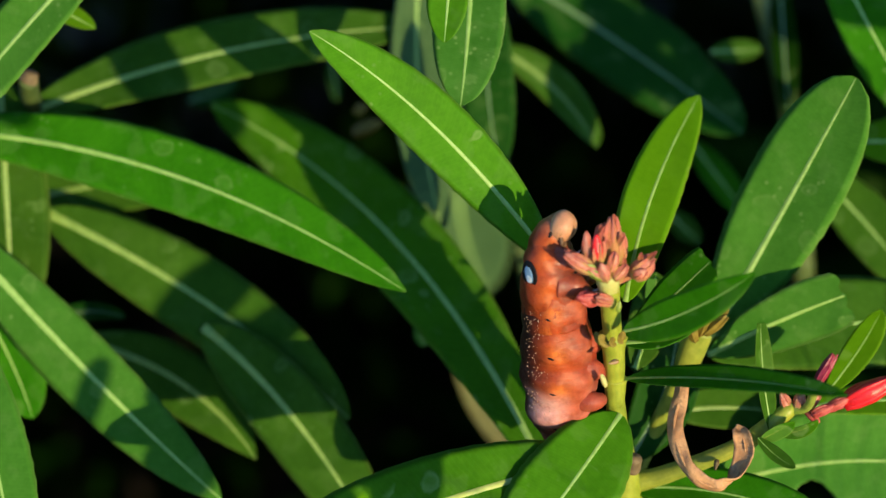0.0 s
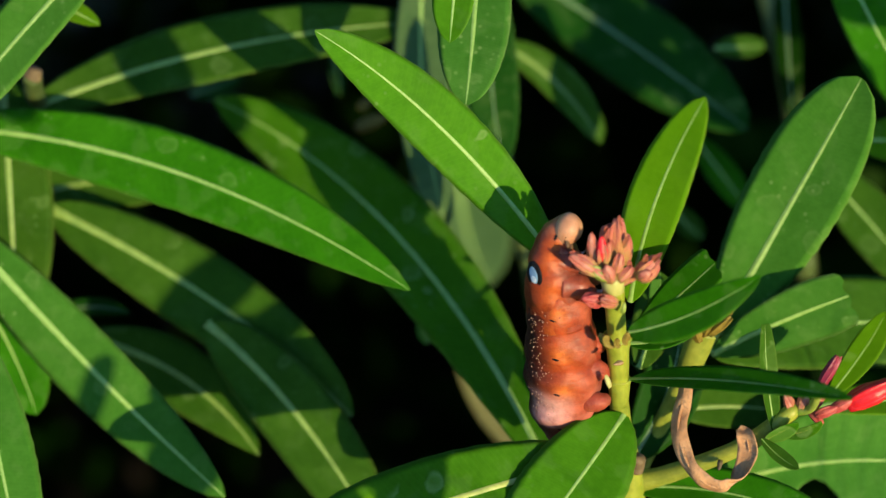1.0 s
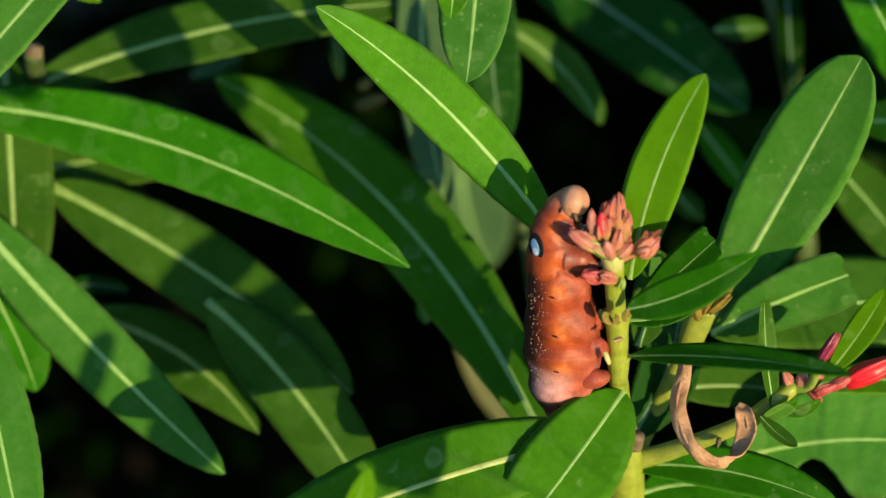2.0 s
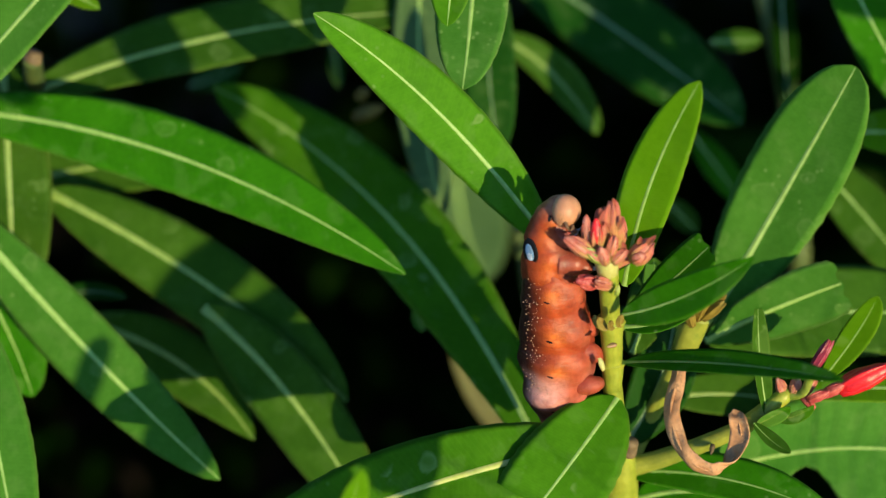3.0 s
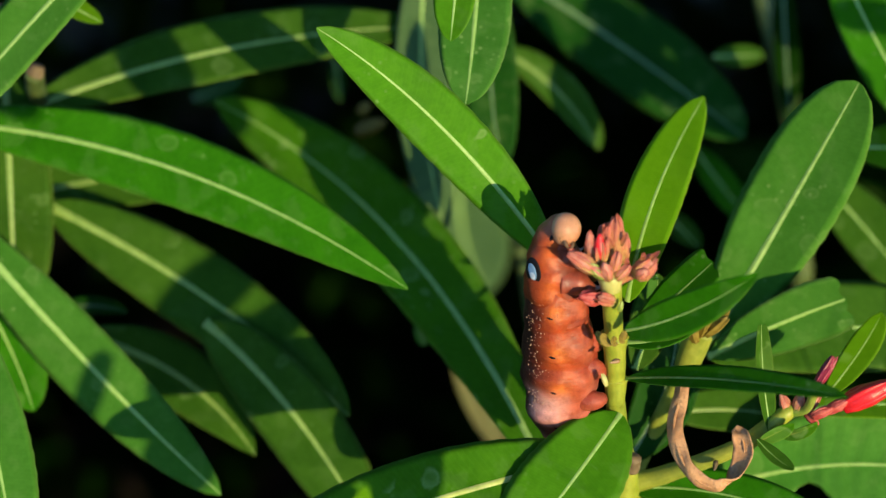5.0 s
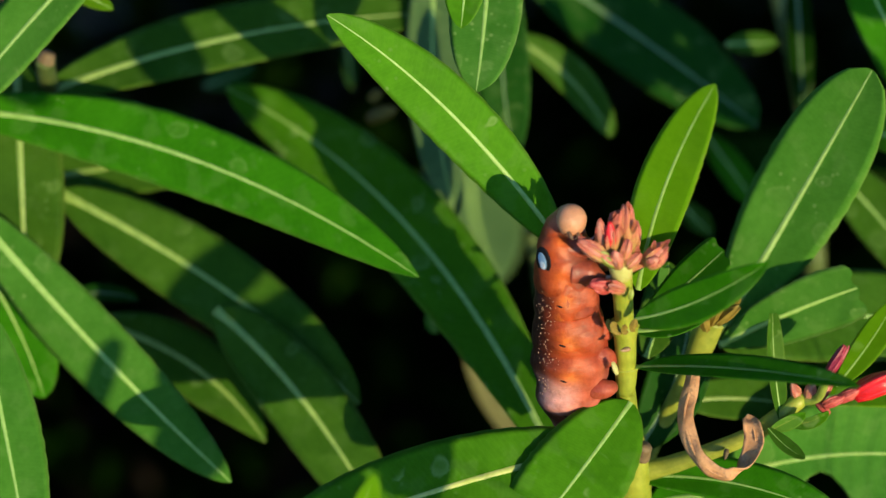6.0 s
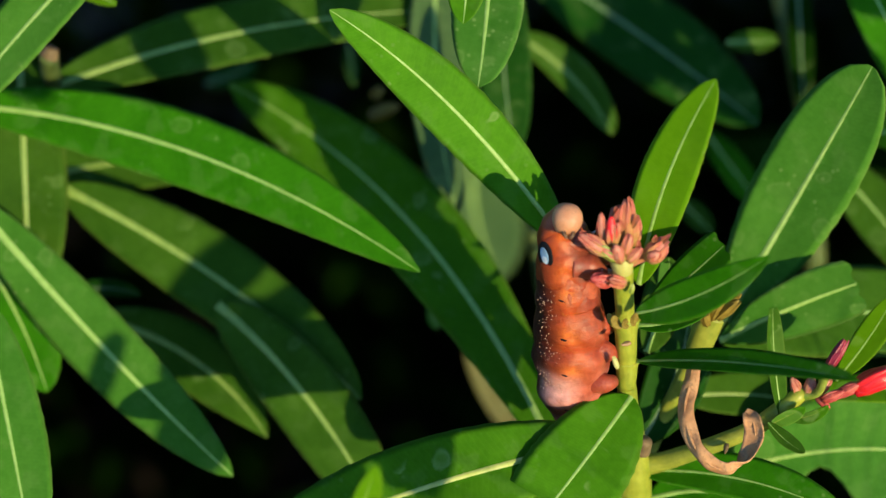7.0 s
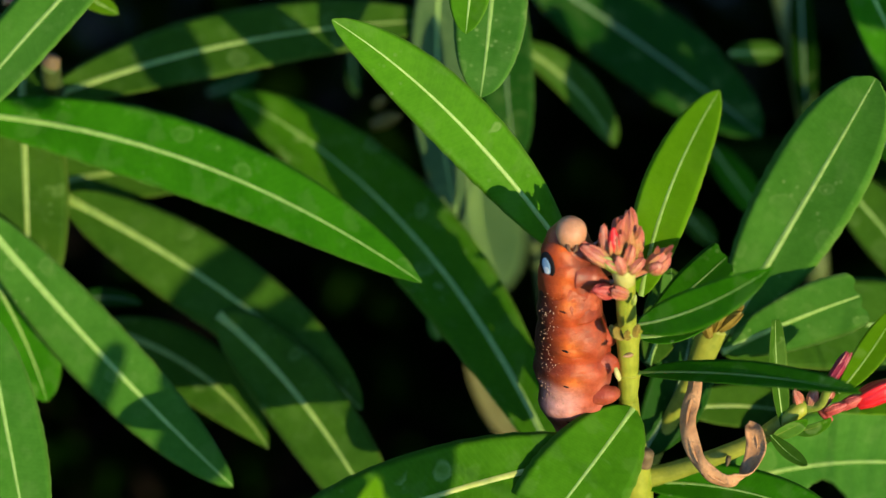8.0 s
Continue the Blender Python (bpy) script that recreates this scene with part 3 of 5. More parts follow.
bud(front_shoot, (0.0337, 0.2862, 1.0297), (0.0323, 0.2854, 1.0343), 0.0016, opening=0.5)
bud(front_shoot, (0.0345, 0.2878, 1.0305), (0.0356, 0.2883, 1.0353), 0.0014, opening=0.4)
bud(front_shoot, (0.0392, 0.2891, 1.0287), (0.0436, 0.2902, 1.0326), 0.0025, opening=0.3, label="plump rose flower bud")
bud(front_shoot, (0.0394, 0.2882, 1.0292), (0.0417, 0.2872, 1.0314), 0.0016, opening=0.3)
bud(front_shoot, (0.0322, 0.2869, 1.0248), (0.0276, 0.2854, 1.0264), 0.0018, core=ROSE, mat=ROSE, opening=0.5, label="low pink bud under the cluster")
bud(front_shoot, (0.0349, 0.2866, 1.0243), (0.0314, 0.2845, 1.0268), 0.0015, opening=0.9)
leaf(front_shoot, (0.0305, 0.2895, 1.0314), (0.0290, 0.2894, 1.0372), 0.0013, (0.0000, 0.0000, 0.0000), (0.00, -0.75, 0.66), fold=25, mat=BUD, rib=BUD, rib_width=0.0003, label="thin reddish bract")
leaf(front_shoot, (0.0311, 0.2902, 1.0326), (0.0334, 0.2908, 1.0396), 0.0013, (0.0000, 0.0000, 0.0000), (0.00, -0.75, 0.66), fold=25, mat=BUD, rib=BUD, rib_width=0.0003, label="thin reddish bract")
leaf(front_shoot, (0.0362, 0.2913, 1.0346), (0.0372, 0.2900, 1.0382), 0.0013, (0.0000, 0.0000, 0.0000), (0.00, -0.75, 0.66), fold=25, mat=BUD, rib=BUD, rib_width=0.0003, label="thin reddish bract")
leaf(front_shoot, (0.0348, 0.2907, 1.0336), (0.0334, 0.2896, 1.0376), 0.0013, (0.0000, 0.0000, 0.0000), (0.00, -0.75, 0.66), fold=25, mat=BUD, rib=BUD, rib_width=0.0003, label="thin reddish bract")
leaf(front_shoot, (0.0405, 0.2898, 1.0320), (0.0406, 0.2880, 1.0349), 0.0013, (0.0000, 0.0000, 0.0000), (0.00, -0.75, 0.66), fold=25, mat=BUD, rib=BUD, rib_width=0.0003, label="thin reddish bract")
leaf(front_shoot, (0.0282, 0.2898, 1.0320), (0.0259, 0.2885, 1.0357), 0.0013, (0.0000, 0.0000, 0.0000), (0.00, -0.75, 0.66), fold=25, mat=BUD, rib=BUD, rib_width=0.0003, label="thin reddish bract")
leaf(front_shoot, (0.0318, 0.2888, 1.0302), (0.0302, 0.2876, 1.0341), 0.0013, (0.0000, 0.0000, 0.0000), (0.00, -0.75, 0.66), fold=25, mat=BUD, rib=BUD, rib_width=0.0003, label="thin reddish bract")
leaf(front_shoot, (0.0353, 0.2889, 1.0304), (0.0343, 0.2878, 1.0345), 0.0013, (0.0000, 0.0000, 0.0000), (0.00, -0.75, 0.66), fold=25, mat=BUD, rib=BUD, rib_width=0.0003, label="thin reddish bract")
leaf(front_shoot, (0.0373, 0.2889, 1.0304), (0.0372, 0.2876, 1.0341), 0.0013, (0.0000, 0.0000, 0.0000), (0.00, -0.75, 0.66), fold=25, mat=BUD, rib=BUD, rib_width=0.0003, label="thin reddish bract")
leaf(front_shoot, (0.0419, 0.2897, 1.0318), (0.0436, 0.2881, 1.0351), 0.0013, (0.0000, 0.0000, 0.0000), (0.00, -0.75, 0.66), fold=25, mat=BUD, rib=BUD, rib_width=0.0003, label="thin reddish bract")
leaf(front_shoot, (0.0330, 0.2925, 1.0366), (0.0325, 0.2909, 1.0398), 0.0013, (0.0000, 0.0000, 0.0000), (0.00, -0.75, 0.66), fold=25, mat=BUD, rib=BUD, rib_width=0.0003, label="thin reddish bract")
leaf(front_shoot, (0.0357, 0.2934, 1.0382), (0.0352, 0.2919, 1.0416), 0.0013, (0.0000, 0.0000, 0.0000), (0.00, -0.75, 0.66), fold=25, mat=BUD, rib=BUD, rib_width=0.0003, label="thin reddish bract")

back_shoot = thing("oleander_shoot", (0.0415, 0.2977, 0.9596), "short green oleander branch with dried flower stalks", "shrub shoot", "oleander shoots")
stalk(back_shoot, [(0.0409, 0.2963, 0.9672), (0.0467, 0.3024, 0.9777), (0.0514, 0.3020, 0.9911), (0.0549, 0.3020, 1.0031), (0.0562, 0.3021, 1.0073)], [0.0023, 0.0019, 0.0021, 0.0031, 0.0034], mat=STEM_OLD)
bud(back_shoot, (0.0553, 0.2990, 1.0079), (0.0572, 0.2984, 1.0168), 0.0017, mat=SCALE, core=SCALE, opening=0.6, label="dried tan flower stalk")
bud(back_shoot, (0.0565, 0.2991, 1.0081), (0.0605, 0.2969, 1.0142), 0.0016, mat=SCALE, core=SCALE, opening=0.6, label="dried tan flower stalk")
bud(back_shoot, (0.0544, 0.2984, 1.0068), (0.0519, 0.2969, 1.0142), 0.0015, mat=SCALE, core=SCALE, opening=0.6, label="dried tan flower stalk")
bud(back_shoot, (0.0580, 0.3002, 1.0100), (0.0605, 0.2978, 1.0158), 0.0013, mat=SCALE, core=SCALE, opening=0.6, label="dried tan flower stalk")
bud(back_shoot, (0.0559, 0.2993, 1.0084), (0.0557, 0.2975, 1.0153), 0.0015, mat=SCALE, core=SCALE, opening=0.6, label="dried tan flower stalk")
leaf(back_shoot, (0.0605, 0.3143, 0.9923), (0.0961, 0.3133, 1.0107), 0.0150, (0.0003, 0.0013, 0.0003), (0.45, -0.80, 0.40), fold=8, mat=PALE, cut=0.81, peak=0.6, rib_width=0.0017, label="bitten leaf with a torn blunt end")
leaf(back_shoot, (0.0621, 0.3197, 0.9938), (0.0913, 0.3324, 1.0517), 0.0223, (0.0018, 0.0035, 0.0001), (-0.32, -0.75, 0.58), fold=8, mat=DUSTY, peak=0.56, full=0.6, rib_width=0.0022, label="broad dusty green leaf")
leaf(back_shoot, (0.0602, 0.3158, 0.9910), (0.1280, 0.3355, 0.9812), 0.0226, (0.0000, 0.0027, 0.0046), (0.10, -0.68, 0.72), fold=8, mat=OLIVE)
leaf(back_shoot, (0.0521, 0.3151, 0.9757), (0.0852, 0.3198, 0.9699), 0.0114, (0.0000, 0.0009, 0.0016), (0.09, -0.62, 0.78), fold=8, mat=OLIVE, rib=RIB_OLD)
leaf(back_shoot, (0.0551, 0.3080, 0.9854), (0.0413, 0.3231, 0.9955), 0.0116, (0.0000, 0.0000, 0.0000), (0.10, -0.68, 0.72), fold=8, mat=SHADED, rib=RIB_SHADED)

flower_shoot = thing("oleander_shoot", (0.0414, 0.2966, 0.9597), "oleander side shoot with a crimson flower bud", "shrub shoot", "oleander shoots")
stalk(flower_shoot, [(0.0408, 0.2920, 0.9738), (0.0466, 0.2902, 0.9767), (0.0567, 0.2865, 0.9842), (0.0655, 0.2845, 0.9908)], [0.0028, 0.0021, 0.0018, 0.0017], mat=STEM_OLD)
stalk(flower_shoot, [(0.0645, 0.2844, 0.9905), (0.0687, 0.2843, 0.9944), (0.0719, 0.2841, 0.9981), (0.0735, 0.2849, 0.9995)], [0.0018, 0.0020, 0.0018, 0.0008], name="branch_tip", label="yellow-green tip of the branch")
stalk(flower_shoot, [(0.0404, 0.2857, 0.9829), (0.0411, 0.2852, 0.9860)], [0.0021, 0.0016], mat=TWIG, name="scar", label="brown scar of a fallen branch")
bud(flower_shoot, (0.0582, 0.2836, 0.9863), (0.0574, 0.2806, 0.9859), 0.0007, mat=TWIG, core=TWIG, sepals=3, label="tiny dark dried knob")
bud(flower_shoot, (0.0835, 0.2832, 1.0004), (0.0942, 0.2835, 1.0070), 0.0032, mat=PETAL, core=PETAL, sepals=5, opening=0.2, label="large crimson unopened flower")
stalk(flower_shoot, [(0.0776, 0.2830, 0.9982), (0.0815, 0.2829, 1.0000), (0.0854, 0.2836, 1.0013)], [0.0007, 0.0008, 0.0013], mat=ROSE, name="flower_tube", label="pink flower tube")
bud(flower_shoot, (0.0759, 0.2843, 0.9985), (0.0785, 0.2813, 0.9972), 0.0012, mat=ROSE, core=ROSE)
bud(flower_shoot, (0.0799, 0.2827, 0.9996), (0.0844, 0.2823, 1.0030), 0.0015, mat=ROSE, core=ROSE)
bud(flower_shoot, (0.0769, 0.2822, 0.9988), (0.0811, 0.2815, 1.0016), 0.0013, mat=ROSE, core=ROSE)
bud(flower_shoot, (0.0761, 0.2794, 1.0079), (0.0802, 0.2827, 1.0136), 0.0013, mat=PURPLE, core=PURPLE, label="dark purple bud")
bud(flower_shoot, (0.0725, 0.2843, 0.9984), (0.0705, 0.2854, 1.0023), 0.0014)
bud(flower_shoot, (0.0740, 0.2836, 0.9992), (0.0750, 0.2847, 1.0031), 0.0014)
bud(flower_shoot, (0.0760, 0.2843, 0.9984), (0.0790, 0.2855, 1.0025), 0.0013)
stalk(flower_shoot, [(0.0731, 0.2843, 0.9984), (0.0757, 0.2822, 1.0008), (0.0761, 0.2794, 1.0079)], [0.0011, 0.0009, 0.0009], mat=SEPAL, name="bud_stalk")
leaf(flower_shoot, (0.0692, 0.2824, 0.9931), (0.0663, 0.2918, 1.0174), 0.0045, (-0.0007, 0.0000, 0.0000), (0.29, -0.78, 0.56), fold=22, mat=OLIVE, rib_width=0.0007, cut=0.93)
leaf(flower_shoot, (0.0796, 0.2842, 1.0022), (0.0875, 0.2803, 1.0255), 0.0062, (0.0014, 0.0001, 0.0012), (-0.10, -0.80, 0.60), fold=10, mat=BRIGHT, rib_width=0.0006, label="bright young leaf")
leaf(flower_shoot, (0.0667, 0.2821, 0.9926), (0.0728, 0.2798, 0.9987), 0.0038, (0.0000, 0.0000, 0.0000), (0.45, -0.73, 0.52), fold=20, mat=LIME, rib=SEPAL, rib_width=0.0004, label="yellow-green bract")
leaf(flower_shoot, (0.0709, 0.2827, 0.9937), (0.0774, 0.2792, 0.9995), 0.0033, (0.0000, -0.0004, -0.0006), (0.45, -0.77, 0.45), fold=20, mat=LIME, rib=SEPAL, rib_width=0.0004, label="yellow-green bract")
leaf(flower_shoot, (0.0659, 0.2815, 0.9935), (0.0726, 0.2743, 0.9911), 0.0035, (0.0000, -0.0004, -0.0006), (0.00, -0.55, 0.83), fold=20, mat=OLIVE, rib_width=0.0004)
leaf(flower_shoot, (0.0567, 0.3052, 0.9586), (0.1302, 0.2979, 0.9660), 0.0273, (0.0000, 0.0036, 0.0063), (0.33, -0.82, 0.47), fold=8, mat=PALE, peak=0.5, rib_width=0.0015, bites=((0.31, 1, 0.45), (0.36, 1, 0.65), (0.41, 1, 0.5)), label="large pale leaf with a gnawed margin")
leaf(flower_shoot, (0.0783, 0.3044, 0.9833), (0.1234, 0.3015, 0.9823), 0.0089, (0.0000, 0.0016, 0.0029), (0.00, -0.36, 0.93), fold=8, mat=BRIGHT)
leaf(flower_shoot, (0.0442, 0.2946, 0.9622), (0.0804, 0.2876, 0.9582), 0.0153, (0.0000, 0.0025, 0.0044), (0.00, -0.55, 0.83), fold=8, mat=GREEN)

left_shoot = thing("oleander_shoot", (-0.1258, 0.3325, 0.9959), "oleander shoot with long arching leaves", "shrub shoot", "oleander shoots")
stalk(left_shoot, [(-0.1318, 0.3287, 0.9693), (-0.1242, 0.3348, 1.0099), (-0.1143, 0.3369, 1.0436)], [0.0046, 0.0042, 0.0033], mat=STEM_DARK)
leaf(left_shoot, (-0.1184, 0.3554, 1.0316), (-0.0073, 0.3202, 1.0066), 0.0182, (0.0014, 0.0066, 0.0055), (-0.05, -0.68, 0.73), fold=8, peak=0.48, full=0.64, rib_width=0.0018, label="long arching sunlit leaf")
leaf(left_shoot, (-0.1139, 0.3412, 1.0151), (-0.0510, 0.3052, 0.9603), 0.0163, (0.0008, -0.0015, -0.0025), (-0.10, -0.75, 0.66), fold=8, mat=DUSTY, peak=0.48, full=0.6, rib_width=0.0024)
leaf(left_shoot, (-0.1058, 0.3156, 1.0025), (-0.0897, 0.2723, 0.9617), 0.0166, (0.0004, -0.0004, -0.0017), (0.10, -0.74, 0.65), fold=14, peak=0.5, mat=DUSTY, rib_width=0.0016)
leaf(left_shoot, (-0.1208, 0.3510, 1.0039), (-0.0977, 0.3262, 0.9691), 0.0178, (0.0027, -0.0003, -0.0006), (0.05, -0.74, 0.65), fold=8, peak=0.5, mat=GREEN)
leaf(left_shoot, (-0.1063, 0.3746, 1.0368), (-0.1044, 0.3443, 0.9804), 0.0209, (0.0008, -0.0023, 0.0021), (0.10, -0.81, 0.58), fold=6, mat=OLIVE, rib=RIB_OLD, rib_width=0.0024)
leaf(left_shoot, (-0.1088, 0.3779, 0.9985), (-0.0513, 0.3776, 1.0059), 0.0166, (-0.0050, 0.0011, 0.0019), (0.00, -0.69, 0.73), fold=8, mat=OLIVE, rib=RIB_OLD, rib_width=0.0023)

upper_left_shoot = thing("oleander_shoot", (-0.1082, 0.3667, 0.9951), "oleander twig with a brown cut tip and dark leaves", "shrub shoot", "oleander shoots")
stalk(upper_left_shoot, [(-0.1111, 0.3909, 0.9776), (-0.1030, 0.3960, 1.0065), (-0.0982, 0.3704, 1.0320), (-0.0957, 0.3613, 1.0418)], [0.0029, 0.0026, 0.0024, 0.0023], mat=STEM_DARK)
stalk(upper_left_shoot, [(-0.0957, 0.3611, 1.0415), (-0.0946, 0.3611, 1.0435)], [0.0023, 0.0017], mat=TWIG, name="cut_tip", label="brown cut twig tip")
leaf(upper_left_shoot, (-0.1010, 0.3715, 1.0275), (-0.0035, 0.4001, 1.0371), 0.0179, (-0.0024, 0.0002, 0.0044), (0.00, -0.65, 0.76), fold=8, mat=OLIVE, rib=RIB_OLD, peak=0.5, full=0.58, rib_width=0.0023)
leaf(upper_left_shoot, (-0.0692, 0.3597, 1.0791), (-0.1162, 0.3337, 1.0339), 0.0159, (-0.0013, 0.0004, 0.0007), (-0.19, -0.74, 0.65), fold=10, mat=DUSTY, peak=0.5, rib_width=0.0018)
bud(upper_left_shoot, (-0.1053, 0.3628, 1.0565), (-0.0987, 0.3624, 1.0578), 0.0013, label="faded pinkish bud")
leaf(upper_left_shoot, (-0.0938, 0.3691, 1.0594), (-0.0782, 0.3606, 1.0546), 0.0053, (0.0000, 0.0000, 0.0000), (0.00, -0.69, 0.73), fold=10, mat=BRIGHT)

low_left_shoot = thing("oleander_shoot", (-0.0728, 0.3240, 0.8812), "shaded oleander shoot with dappled olive leaves", "shrub shoot", "oleander shoots")
stalk(low_left_shoot, [(-0.1421, 0.3387, 0.8667), (-0.1344, 0.3544, 0.9139), (-0.1196, 0.3592, 0.9622), (-0.1015, 0.3614, 1.0060)], [0.0031, 0.0028, 0.0022, 0.0015], mat=STEM_DARK)
leaf(low_left_shoot, (-0.0974, 0.3632, 1.0051), (-0.0224, 0.3303, 0.9642), 0.0206, (0.0047, 0.0007, 0.0012), (0.00, -0.69, 0.73), fold=8, mat=OLIVE, rib=RIB_OLD, full=0.52, peak=0.45, rib_width=0.0025)
leaf(low_left_shoot, (-0.0924, 0.3541, 0.9733), (-0.0461, 0.3313, 0.9518), 0.0163, (0.0040, 0.0024, 0.0031), (0.00, -0.69, 0.73), fold=8, mat=OLIVE, rib=RIB_OLD, rib_width=0.0024, peak=0.48, full=0.8)
leaf(low_left_shoot, (-0.0578, 0.3425, 0.9839), (-0.0150, 0.3051, 0.9444), 0.0187, (0.0011, 0.0033, 0.0027), (0.00, -0.72, 0.70), fold=8, mat=OLIVE, rib=RIB_OLD, full=0.5, rib_width=0.0025)
leaf(low_left_shoot, (-0.1020, 0.3647, 0.9718), (-0.0802, 0.3609, 0.9750), 0.0050, (0.0000, 0.0010, 0.0018), (0.00, -0.69, 0.73), fold=10, mat=SHADED, rib=RIB_SHADED)

middle_shoot = thing("oleander_shoot", (-0.0135, 0.3461, 0.8594), "shaded oleander stem with hanging leaves behind", "shrub shoot", "oleander shoots")
stalk(middle_shoot, [(0.0295, 0.3829, 0.8232), (0.0301, 0.4109, 0.9117), (0.0186, 0.4184, 0.9846), (0.0132, 0.4190, 1.0257)], [0.0025, 0.0021, 0.0016, 0.0012], mat=STEM_DARK)
leaf(middle_shoot, (0.0034, 0.4169, 0.9220), (0.0208, 0.4022, 0.8966), 0.0068, (-0.0006, -0.0006, -0.0010), (0.20, -0.85, 0.50), fold=8, mat=TAN, rib=TAN, label="yellowed fading leaf deep in the shrub")
leaf(middle_shoot, (-0.0780, 0.4746, 0.9820), (-0.0620, 0.4780, 0.9879), 0.0086, (0.0004, -0.0003, -0.0005), (0.00, -0.69, 0.73), fold=8, mat=SHADED, rib=RIB_SHADED)
leaf(middle_shoot, (-0.0318, 0.4626, 1.0012), (-0.0302, 0.4560, 0.9898), 0.0042, (0.0001, 0.0001, 0.0002), (0.10, -0.75, 0.66), fold=8, mat=SHADED, rib=RIB_OLD)
leaf(middle_shoot, (-0.0046, 0.3561, 0.9767), (-0.0039, 0.3523, 0.9702), 0.0039, (-0.0009, -0.0001, -0.0001), (0.20, -0.75, 0.66), fold=8, mat=PALE, rib=RIB_OLD)
bud(middle_shoot, (-0.0221, 0.4090, 1.0084), (-0.0190, 0.4083, 1.0113), 0.0018, mat=SCALE, core=SCALE, label="withered yellowish bud")
bud(middle_shoot, (-0.0229, 0.4063, 1.0038), (-0.0144, 0.4060, 1.0073), 0.0023, mat=SCALE, core=SCALE, label="withered yellowish bud")
bud(middle_shoot, (-0.0098, 0.4167, 1.0218), (-0.0095, 0.4168, 1.0259), 0.0018, mat=SCALE, core=SCALE, label="withered yellowish bud")

top_shoot = thing("oleander_shoot", (0.0022, 0.3943, 1.0830), "oleander shoot with hanging grey-green leaves", "shrub shoot", "oleander shoots")
stalk(top_shoot, [(0.0008, 0.4154, 1.0995), (0.0022, 0.3943, 1.0830), (0.0035, 0.3751, 1.0698)], [0.0028, 0.0025, 0.0021], mat=STEM_DARK)
leaf(top_shoot, (0.0092, 0.3639, 1.0803), (0.0054, 0.3247, 1.0503), 0.0162, (0.0005, -0.0004, -0.0016), (0.00, -0.75, 0.66), fold=8, mat=PALE, rib=RIB, peak=0.52, rib_width=0.0020)
leaf(top_shoot, (0.0045, 0.3367, 1.0831), (0.0022, 0.3222, 1.0660), 0.0091, (-0.0001, -0.0003, -0.0006), (-0.10, -0.75, 0.66), fold=12, mat=LIME, full=0.7)
leaf(top_shoot, (-0.0028, 0.4088, 1.0581), (0.0011, 0.3667, 0.9951), 0.0143, (-0.0038, -0.0013, -0.0012), (0.00, -0.75, 0.66), fold=8, mat=UNDER, rib=RIB, peak=0.5)
leaf(top_shoot, (0.0114, 0.5688, 0.9359), (0.0165, 0.5156, 0.8840), 0.0369, (-0.0073, -0.0015, -0.0025), (0.15, -0.75, 0.60), fold=8, mat=UNDER, rib=RIB, peak=0.55, rib_width=0.0034, label="pale underside of a hanging leaf")
leaf(top_shoot, (0.0134, 0.4111, 1.0481), (0.0159, 0.3817, 1.0051), 0.0142, (-0.0018, -0.0004, -0.0007), (0.00, -0.75, 0.66), fold=8, mat=SHADED, rib=RIB_SHADED)

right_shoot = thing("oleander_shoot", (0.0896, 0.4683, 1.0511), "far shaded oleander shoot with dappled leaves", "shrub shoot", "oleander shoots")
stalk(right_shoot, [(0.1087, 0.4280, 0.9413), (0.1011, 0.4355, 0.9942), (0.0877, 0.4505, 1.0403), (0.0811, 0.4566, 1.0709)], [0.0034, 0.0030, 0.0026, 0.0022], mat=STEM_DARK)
leaf(right_shoot, (0.0172, 0.4524, 1.0336), (0.0839, 0.4125, 0.9985), 0.0262, (0.0016, 0.0017, -0.0001), (0.00, -0.69, 0.73), fold=8, mat=SHADED, rib=RIB_SHADED, rib_width=0.0023)
leaf(right_shoot, (0.0148, 0.4195, 1.0226), (0.0429, 0.4021, 1.0005), 0.0114, (0.0021, 0.0013, 0.0022), (0.10, -0.62, 0.78), fold=20, mat=OLIVE, rib=RIB_OLD, rib_width=0.0026)
leaf(right_shoot, (0.0976, 0.4520, 1.0329), (0.0979, 0.4203, 0.9979), 0.0077, (0.0000, 0.0000, 0.0000), (0.10, -0.75, 0.66), fold=8, mat=SHADED_INNER, rib=RIB_SHADED)
leaf(right_shoot, (0.0759, 0.4274, 1.0163), (0.0894, 0.4240, 1.0183), 0.0069, (0.0000, 0.0000, 0.0000), (0.00, -0.69, 0.73), fold=8, mat=OLIVE)
leaf(right_shoot, (0.0716, 0.4269, 0.9894), (0.0873, 0.4094, 0.9731), 0.0090, (0.0000, 0.0000, 0.0000), (0.00, -0.69, 0.73), fold=8, mat=GREEN)
leaf(right_shoot, (0.0636, 0.4127, 0.9749), (0.0725, 0.4036, 0.9690), 0.0070, (0.0000, 0.0000, 0.0000), (0.00, -0.69, 0.73), fold=8, mat=OLIVE)
leaf(right_shoot, (0.0943, 0.3896, 1.0647), (0.1183, 0.3550, 1.0248), 0.0153, (-0.0008, -0.0007, -0.0012), (-0.10, -0.75, 0.66), fold=8, mat=GREEN)
leaf(right_shoot, (0.1003, 0.3683, 1.0179), (0.1351, 0.3635, 1.0197), 0.0139, (0.0000, 0.0000, 0.0000), (0.00, -0.69, 0.73), fold=6, mat=BRIGHT)
leaf(right_shoot, (0.0954, 0.3853, 1.0033), (0.1229, 0.3566, 0.9777), 0.0160, (0.0009, 0.0004, 0.0008), (0.00, -0.69, 0.73), fold=8, mat=OLIVE, rib=RIB)

